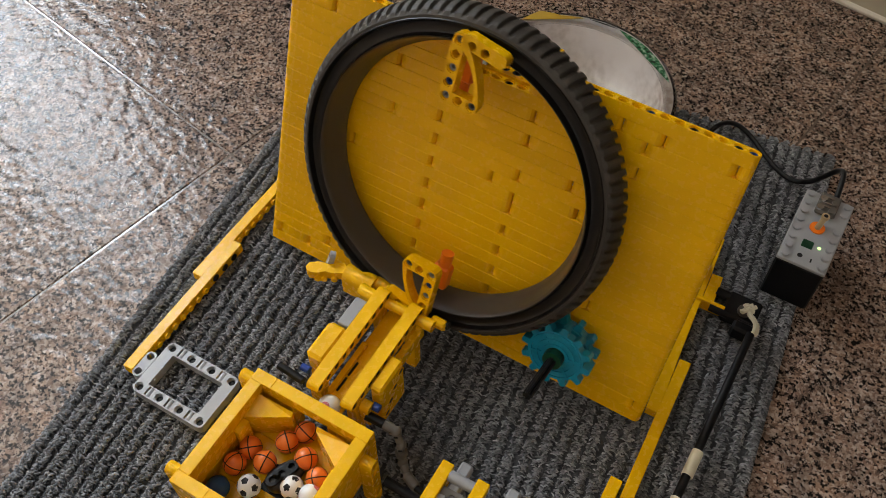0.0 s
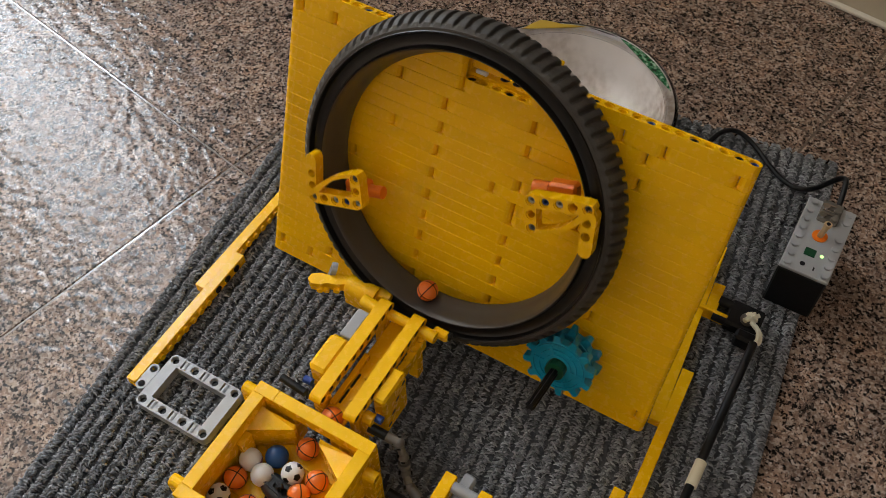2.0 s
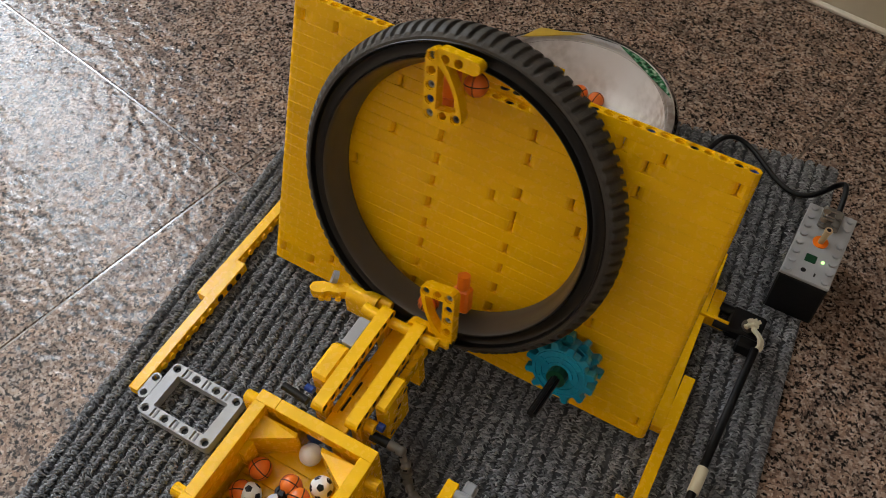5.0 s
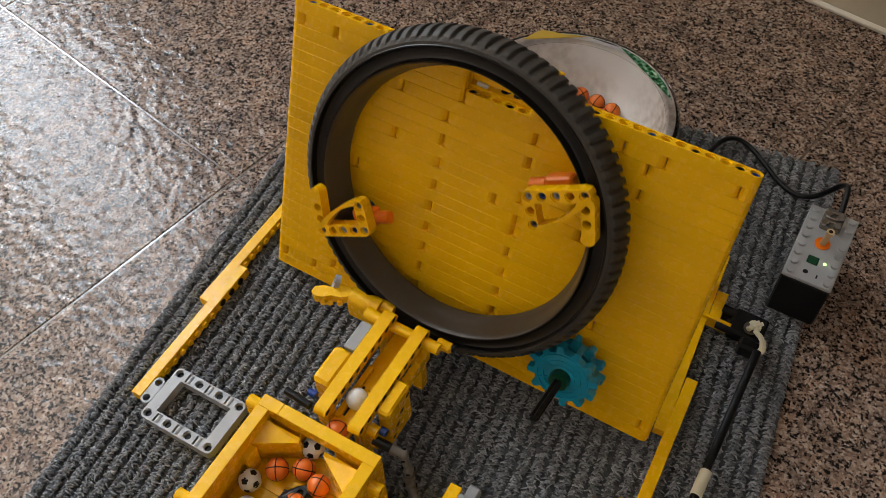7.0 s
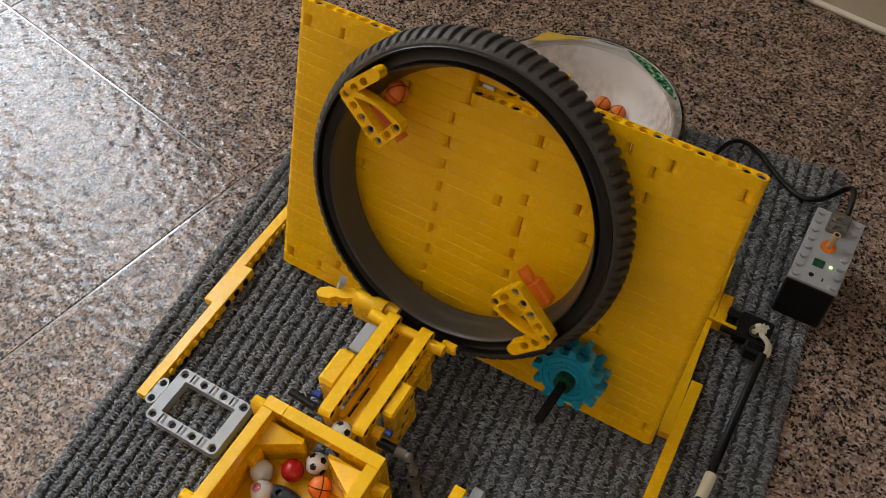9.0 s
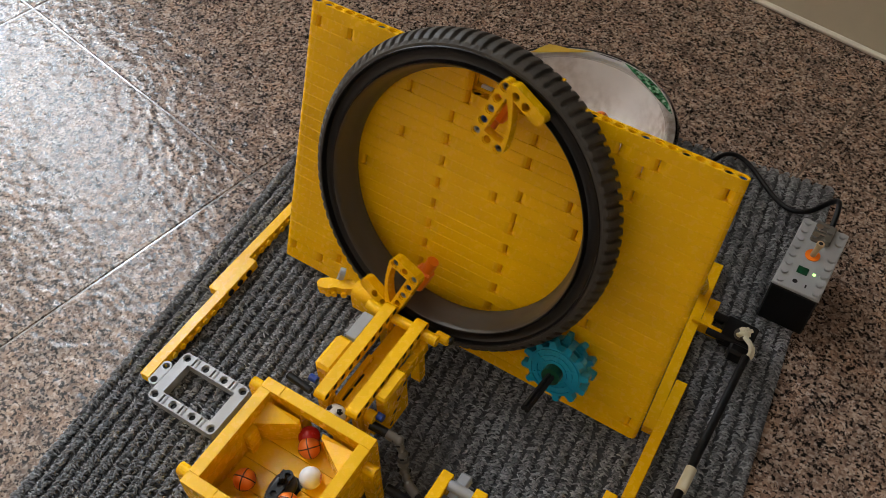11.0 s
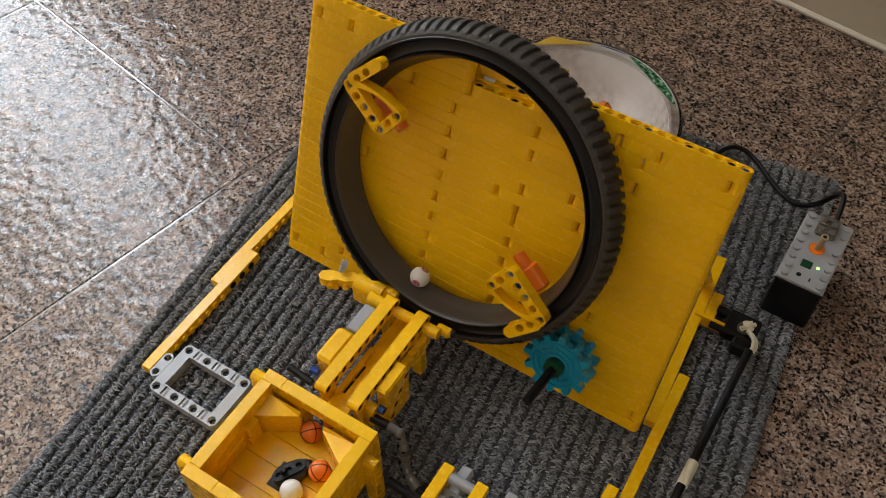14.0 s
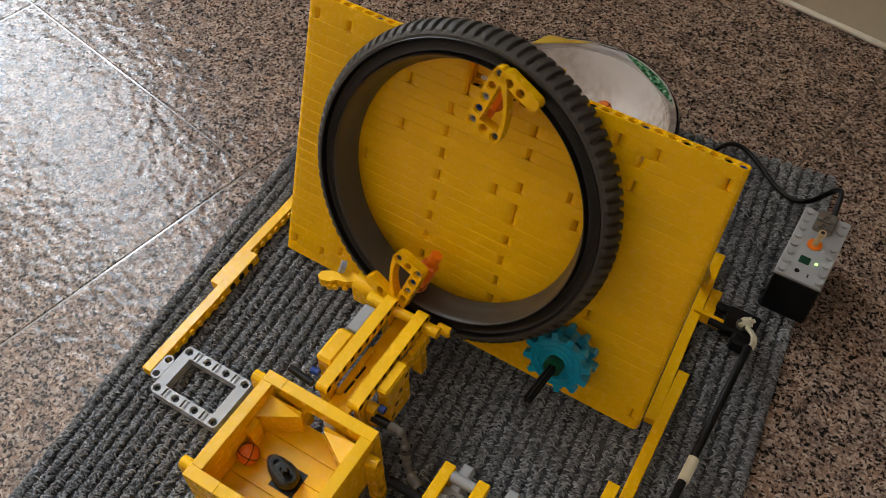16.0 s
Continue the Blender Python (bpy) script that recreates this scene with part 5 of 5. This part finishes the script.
    ("white", ((0, -0.1670, -0.1772, 0.0370), (1, -0.1810, -0.1752, 0.0370), (1.5, -0.1902, -0.1593, 0.0370), (2, -0.1783, -0.1508, 0.0370), (2.5, -0.1771, -0.1529, 0.0370), (3, -0.1728, -0.1373, 0.0370), (3.5, -0.1630, -0.1447, 0.0370), (4, -0.1509, -0.1375, 0.0370), (5, -0.1657, -0.1228, 0.0370), (5.9, -0.1734, -0.1133, 0.0370), (6.1, -0.1605, -0.1045, 0.0475), (6.75, -0.1605, -0.1045, 0.0475), (7.1, -0.1605, -0.0660, 0.0505), (7.25, -0.1620, -0.0270, 0.0475), (7.35, -0.1685, -0.0090, 0.0585), (7.5, -0.1684, -0.0072, 0.0576), (7.58, -0.1514, 0.0083, 0.0553), (7.68, -0.1803, 0.0092, 0.0600), (7.77, -0.2051, 0.0133, 0.0751), (7.87, -0.2219, 0.0198, 0.0981), (7.96, -0.2282, 0.0277, 0.1256), (8.06, -0.2229, 0.0356, 0.1533), (8.16, -0.2069, 0.0423, 0.1769), (8.25, -0.1827, 0.0466, 0.1927), (8.35, -0.1540, 0.0478, 0.1984), (8.45, -0.1470, 0.0645, 0.1931), (8.55, -0.1500, 0.0812, 0.1791), (8.68, -0.1439, 0.1550, 0.1000), (8.85, -0.1427, 0.2220, 0.0350), (9.1, -0.1379, 0.2300, 0.0145), (16, -0.1379, 0.2300, 0.0145))),
    ("basket", ((0, -0.1882, -0.1463, 0.0370), (0.5, -0.1847, -0.1430, 0.0370), (1, -0.1841, -0.1367, 0.0370), (1.5, -0.1539, -0.1502, 0.0370), (2, -0.1531, -0.1501, 0.0370), (3, -0.1617, -0.1618, 0.0370), (4, -0.1535, -0.1559, 0.0370), (5.5, -0.1606, -0.1399, 0.0370), (6.3, -0.1724, -0.1151, 0.0370), (6.8, -0.1605, -0.1045, 0.0475), (7.75, -0.1605, -0.1045, 0.0475), (7.95, -0.1605, -0.0660, 0.0505), (8.1, -0.1620, -0.0270, 0.0475), (8.2, -0.1678, 0.0033, 0.0545), (8.42, -0.1514, 0.0083, 0.0553), (8.52, -0.1803, 0.0092, 0.0600), (8.61, -0.2051, 0.0133, 0.0751), (8.71, -0.2219, 0.0198, 0.0981), (8.8, -0.2282, 0.0277, 0.1256), (8.9, -0.2229, 0.0356, 0.1533), (8.99, -0.2069, 0.0423, 0.1769), (9.09, -0.1827, 0.0466, 0.1927), (9.19, -0.1540, 0.0478, 0.1984), (9.29, -0.1470, 0.0645, 0.1931), (9.39, -0.1500, 0.0812, 0.1791), (9.52, -0.1533, 0.1550, 0.1000), (9.69, -0.1540, 0.2220, 0.0350), (9.94, -0.1566, 0.2040, 0.0145), (16, -0.1566, 0.2040, 0.0145))),
    ("soccer", ((0, -0.1531, -0.1533, 0.0370), (0.5, -0.1566, -0.1495, 0.0370), (1, -0.1565, -0.1623, 0.0370), (1.5, -0.1731, -0.1519, 0.0370), (2, -0.1637, -0.1413, 0.0370), (2.5, -0.1592, -0.1370, 0.0370), (3, -0.1566, -0.1358, 0.0370), (3.5, -0.1497, -0.1368, 0.0370), (4, -0.1402, -0.1441, 0.0370), (5.5, -0.1545, -0.1314, 0.0370), (6.5, -0.1639, -0.1253, 0.0370), (7, -0.1700, -0.1169, 0.0370), (7.6, -0.1765, -0.1130, 0.0370), (8.2, -0.1605, -0.1045, 0.0475), (9.1, -0.1605, -0.1045, 0.0475), (9.15, -0.1605, -0.0660, 0.0505), (9.3, -0.1620, -0.0270, 0.0475), (9.4, -0.1687, 0.0022, 0.0543), (10.1, -0.1514, 0.0083, 0.0553), (10.19, -0.1803, 0.0092, 0.0600), (10.29, -0.2051, 0.0133, 0.0751), (10.39, -0.2219, 0.0198, 0.0981), (10.48, -0.2282, 0.0277, 0.1256), (10.58, -0.2229, 0.0356, 0.1533), (10.67, -0.2069, 0.0423, 0.1769), (10.77, -0.1827, 0.0466, 0.1927), (10.86, -0.1540, 0.0478, 0.1984), (10.96, -0.1470, 0.0645, 0.1931), (11.06, -0.1500, 0.0812, 0.1791), (11.19, -0.1611, 0.1550, 0.1000), (11.36, -0.1633, 0.2220, 0.0350), (11.61, -0.1722, 0.1988, 0.0145), (16, -0.1722, 0.1988, 0.0145))),
    ("pale", ((0, -0.1413, -0.1520, 0.0370), (0.5, -0.1605, -0.1624, 0.0370), (1, -0.1905, -0.1692, 0.0370), (1.5, -0.1813, -0.1651, 0.0370), (2, -0.1899, -0.1468, 0.0370), (2.5, -0.1912, -0.1467, 0.0370), (3, -0.1859, -0.1431, 0.0370), (3.5, -0.1737, -0.1349, 0.0370), (4, -0.1743, -0.1364, 0.0370), (5, -0.1646, -0.1584, 0.0370), (7, -0.1818, -0.1664, 0.0370), (7.5, -0.1840, -0.1486, 0.0370), (8, -0.1904, -0.1451, 0.0370), (8.5, -0.1889, -0.1436, 0.0370), (9, -0.1901, -0.1451, 0.0370), (9.7, -0.1802, -0.1812, 0.0370), (16, -0.1701, -0.1922, 0.0370))),
    ("soccer", ((0, -0.1745, -0.1651, 0.0370), (0.5, -0.1751, -0.1661, 0.0370), (1, -0.1756, -0.1530, 0.0370), (1.5, -0.1731, -0.1707, 0.0370), (2, -0.1925, -0.1733, 0.0370), (3, -0.1916, -0.1718, 0.0370), (3.5, -0.1892, -0.1595, 0.0370), (4, -0.1877, -0.1594, 0.0370), (5.5, -0.1799, -0.1605, 0.0370), (6.5, -0.1815, -0.1560, 0.0370), (7, -0.1900, -0.1522, 0.0370), (7.5, -0.1747, -0.1362, 0.0370), (8, -0.1711, -0.1324, 0.0370), (8.5, -0.1633, -0.1260, 0.0370), (9, -0.1648, -0.1248, 0.0370), (9.6, -0.1711, -0.1187, 0.0370), (10.4, -0.1605, -0.1045, 0.0475), (11, -0.1605, -0.1045, 0.0475), (11.05, -0.1605, -0.0660, 0.0505), (11.2, -0.1620, -0.0270, 0.0475), (11.3, -0.1588, 0.0030, 0.0535), (11.5, -0.1557, 0.0055, 0.0582), (11.68, -0.1643, 0.0013, 0.0547), (11.78, -0.1514, 0.0083, 0.0553), (11.87, -0.1803, 0.0092, 0.0600), (11.97, -0.2051, 0.0133, 0.0751), (12.06, -0.2219, 0.0198, 0.0981), (12.16, -0.2282, 0.0277, 0.1256), (12.25, -0.2229, 0.0356, 0.1533), (12.35, -0.2069, 0.0423, 0.1769), (12.45, -0.1827, 0.0466, 0.1927), (12.54, -0.1540, 0.0478, 0.1984), (12.64, -0.1470, 0.0645, 0.1931), (12.74, -0.1500, 0.0812, 0.1791), (12.87, -0.1559, 0.1550, 0.1000), (13.04, -0.1571, 0.2220, 0.0350), (13.29, -0.1618, 0.1863, 0.0145), (16, -0.1618, 0.1863, 0.0145))),
    ("red", ((0, -0.1513, -0.1715, 0.0370), (3, -0.1707, -0.1710, 0.0370), (4, -0.1744, -0.1515, 0.0370), (5, -0.1570, -0.1578, 0.0370), (7.5, -0.1813, -0.1680, 0.0370), (8, -0.1767, -0.1460, 0.0370), (8.5, -0.1744, -0.1351, 0.0370), (9, -0.1749, -0.1353, 0.0370), (10, -0.1697, -0.1354, 0.0370), (11, -0.1688, -0.1213, 0.0370), (11.25, -0.1605, -0.1045, 0.0475), (12.15, -0.1605, -0.1045, 0.0475), (12.2, -0.1605, -0.0660, 0.0505), (12.35, -0.1620, -0.0270, 0.0475), (12.45, -0.1614, -0.0056, 0.0561), (12.55, -0.1621, -0.0085, 0.0570), (12.62, -0.1514, 0.0083, 0.0553), (12.71, -0.1803, 0.0092, 0.0600), (12.81, -0.2051, 0.0133, 0.0751), (12.9, -0.2219, 0.0198, 0.0981), (13, -0.2282, 0.0277, 0.1256), (13.09, -0.2229, 0.0356, 0.1533), (13.19, -0.2069, 0.0423, 0.1769), (13.28, -0.1827, 0.0466, 0.1927), (13.38, -0.1540, 0.0478, 0.1984), (13.48, -0.1470, 0.0645, 0.1931), (13.58, -0.1500, 0.0812, 0.1791), (13.71, -0.1689, 0.1550, 0.1000), (13.88, -0.1727, 0.2220, 0.0350), (14.13, -0.1878, 0.2352, 0.0150), (16, -0.1878, 0.2352, 0.0150))),
    ("pale", ((0, -0.1531, -0.1745, 0.0370), (4, -0.1820, -0.1767, 0.0370), (7.5, -0.1886, -0.1743, 0.0370), (8.5, -0.1748, -0.1494, 0.0370), (9, -0.1825, -0.1548, 0.0370), (10.5, -0.1565, -0.1431, 0.0370), (11.5, -0.1511, -0.1396, 0.0370), (11.9, -0.1629, -0.1255, 0.0370), (12.6, -0.1605, -0.1045, 0.0475), (13.15, -0.1605, -0.1045, 0.0475), (13.25, -0.1605, -0.0660, 0.0505), (13.4, -0.1620, -0.0270, 0.0475), (13.5, -0.1570, -0.0152, 0.0589), (13.8, -0.1641, -0.0016, 0.0555), (14.05, -0.1700, 0.0023, 0.0546), (14.29, -0.1514, 0.0083, 0.0553), (14.39, -0.1803, 0.0092, 0.0600), (14.48, -0.2051, 0.0133, 0.0751), (14.58, -0.2219, 0.0198, 0.0981), (14.67, -0.2282, 0.0277, 0.1256), (14.77, -0.2229, 0.0356, 0.1533), (14.87, -0.2069, 0.0423, 0.1769), (14.96, -0.1827, 0.0466, 0.1927), (15.06, -0.1540, 0.0478, 0.1984), (15.16, -0.1470, 0.0645, 0.1931), (15.26, -0.1500, 0.0812, 0.1791), (15.39, -0.1487, 0.1550, 0.1000), (15.56, -0.1484, 0.2220, 0.0350), (15.81, -0.1473, 0.1863, 0.0145), (16, -0.1473, 0.1863, 0.0145))),
    ("basket", ((0, -0.1756, -0.1490, 0.0370), (0.5, -0.1708, -0.1469, 0.0370), (1, -0.1464, -0.1543, 0.0370), (2, -0.1726, -0.1722, 0.0370), (3.5, -0.1886, -0.1445, 0.0370), (4, -0.1886, -0.1450, 0.0370), (5.5, -0.1839, -0.1448, 0.0370), (6.5, -0.1764, -0.1372, 0.0370), (7, -0.1667, -0.1308, 0.0370), (7.5, -0.1645, -0.1248, 0.0370), (8, -0.1659, -0.1231, 0.0370), (9, -0.1549, -0.1356, 0.0370), (10, -0.1628, -0.1333, 0.0370), (11.5, -0.1652, -0.1234, 0.0370), (12, -0.1666, -0.1212, 0.0370), (12.5, -0.1655, -0.1231, 0.0370), (12.9, -0.1664, -0.1229, 0.0370), (13.3, -0.1605, -0.1090, 0.0390), (14.15, -0.1605, -0.1090, 0.0390), (14.25, -0.1605, -0.0660, 0.0505), (14.4, -0.1620, -0.0270, 0.0475), (14.5, -0.1584, -0.0189, 0.0604), (14.8, -0.1657, -0.0036, 0.0559), (15, -0.1756, 0.0053, 0.0576), (15.13, -0.1514, 0.0083, 0.0553), (15.23, -0.1803, 0.0092, 0.0600), (15.32, -0.2051, 0.0133, 0.0751), (15.42, -0.2219, 0.0198, 0.0981), (15.51, -0.2282, 0.0277, 0.1256), (15.61, -0.2229, 0.0356, 0.1533), (15.7, -0.2069, 0.0423, 0.1769), (15.8, -0.1827, 0.0466, 0.1927), (15.9, -0.1540, 0.0478, 0.1984), (16, -0.1470, 0.0645, 0.1931))),
    ("basket", ((0, -0.1899, -0.1588, 0.0370), (0.5, -0.1830, -0.1562, 0.0370), (1, -0.1895, -0.1745, 0.0370), (1.5, -0.1921, -0.1724, 0.0370), (2, -0.1906, -0.1602, 0.0370), (2.5, -0.1903, -0.1604, 0.0370), (3, -0.1851, -0.1580, 0.0370), (3.5, -0.1839, -0.1749, 0.0370), (5.5, -0.1881, -0.1554, 0.0370), (6.5, -0.1897, -0.1450, 0.0370), (7, -0.1803, -0.1387, 0.0370), (7.5, -0.1528, -0.1354, 0.0370), (8, -0.1527, -0.1358, 0.0370), (8.5, -0.1469, -0.1358, 0.0370), (9, -0.1605, -0.1556, 0.0370), (11, -0.1842, -0.1641, 0.0370), (12, -0.1814, -0.1452, 0.0370), (12.5, -0.1816, -0.1367, 0.0370), (13, -0.1661, -0.1233, 0.0370), (13.5, -0.1667, -0.1217, 0.0370), (14, -0.1672, -0.1225, 0.0370), (14.85, -0.1605, -0.1090, 0.0390), (15.1, -0.1605, -0.1090, 0.0390), (15.2, -0.1605, -0.0660, 0.0505), (15.35, -0.1620, -0.0270, 0.0475), (15.45, -0.1579, -0.0182, 0.0595), (15.7, -0.1610, -0.0036, 0.0558), (16, -0.1668, -0.0053, 0.0570))),
    ("white", ((0, -0.1368, -0.1646, 0.0370), (9, -0.1519, -0.1563, 0.0370), (11.5, -0.1540, -0.1733, 0.0370), (12, -0.1420, -0.1427, 0.0370), (12.5, -0.1488, -0.1534, 0.0370), (13, -0.1536, -0.1632, 0.0370), (13.5, -0.1432, -0.1660, 0.0370), (14, -0.1536, -0.1587, 0.0370), (14.5, -0.1847, -0.1411, 0.0370), (15, -0.1660, -0.1225, 0.0370), (15.4, -0.1605, -0.1090, 0.0390), (16, -0.1605, -0.1090, 0.0390))),
    ("basket", ((0, -0.1720, -0.1860, 0.0370), (5, -0.1459, -0.1511, 0.0370), (6.5, -0.1478, -0.1381, 0.0370), (7, -0.1535, -0.1348, 0.0370), (8, -0.1503, -0.1391, 0.0370), (9, -0.1690, -0.1606, 0.0370), (11.5, -0.1515, -0.1633, 0.0370), (12, -0.1558, -0.1706, 0.0370), (13, -0.1454, -0.1495, 0.0370), (13.5, -0.1570, -0.1324, 0.0370), (14, -0.1472, -0.1398, 0.0370), (14.5, -0.1486, -0.1569, 0.0370), (15, -0.1508, -0.1354, 0.0370), (15.5, -0.1522, -0.1623, 0.0370), (16, -0.1913, -0.1545, 0.0370))),
    ("basket", ((0, -0.1839, -0.1913, 0.0370), (5.5, -0.1635, -0.1416, 0.0370), (6.5, -0.1618, -0.1383, 0.0370), (7, -0.1588, -0.1509, 0.0370), (9, -0.1483, -0.1503, 0.0370), (10, -0.1728, -0.1742, 0.0370), (16, -0.1823, -0.1931, 0.0370))),
)
MOVING = [(ball(kind), rows) for kind, rows in BALLS]

# ---------------------------------------------------------------- what moves
TURNS = ((0, 2.8), (0.5, 111), (1, 217), (2, 434), (2.5, 541), (3, 648), (3.5, 756), (4, 857), (6.5, 1396), (7, 1505), (7.5, 1611), (8, 1719), (8.5, 1827), (9, 1929), (11.5, 2467),
         (12, 2577), (12.5, 2685), (13, 2792), (13.5, 2901), (14, 3007), (14.5, 3114), (15, 3221), (15.5, 3328), (16, 3437))


def turned(t):
    """Degrees that the wheel has turned, clockwise seen from the front."""
    for (a, x), (b, y) in zip(TURNS, TURNS[1:]):
        if t <= b:
            return x + (y - x) * (t - a) / (b - a)
    return TURNS[-1][1]


def rolled(rows, seed):
    """Poses along a ball's way, rolling by the distance that it goes."""
    out, spin = [], pose(0, 0, 0, 37 * seed, 61 * seed, 17 * seed)
    last = None
    for t, x, y, z in rows:
        p = Vector((x, y, z))
        if last is not None:
            d = p - last
            axis = Vector((0, 0, 1)).cross(d)
            if axis.length > 1e-5:
                spin = Matrix.Rotation(min(d.length / BALL_R, 1.3), 4, axis.normalized()) @ spin
        last = p
        out.append((t, Matrix.Translation(p) @ spin))
    return out


def stirred(t):
    """Heading of the agitator's tip in degrees; it spins clockwise seen from above."""
    return 183 - 1029 * (t - 14.9)


def motions():
    walk(WHEEL, [(k * 0.2, HUB @ pose(0, 0, 0, 0, turned(k * 0.2), 0)) for k in range(81)])
    step = 2 / 30
    walk(GEAR, [(k * step, GEAR_POSE @ pose(0, 0, 0, 0, -turned(k * step) * 60 / 14, 0)) for k in range(241)])
    rest = AGITATOR.matrix_basis.copy()
    walk(AGITATOR, [(k * 0.05, rest @ pose(0, 0, 0, 0, 0, stirred(k * 0.05) - 56)) for k in range(321)])
    for i, (ob, rows) in enumerate(MOVING):
        walk(ob, rolled(rows, i))


motions()
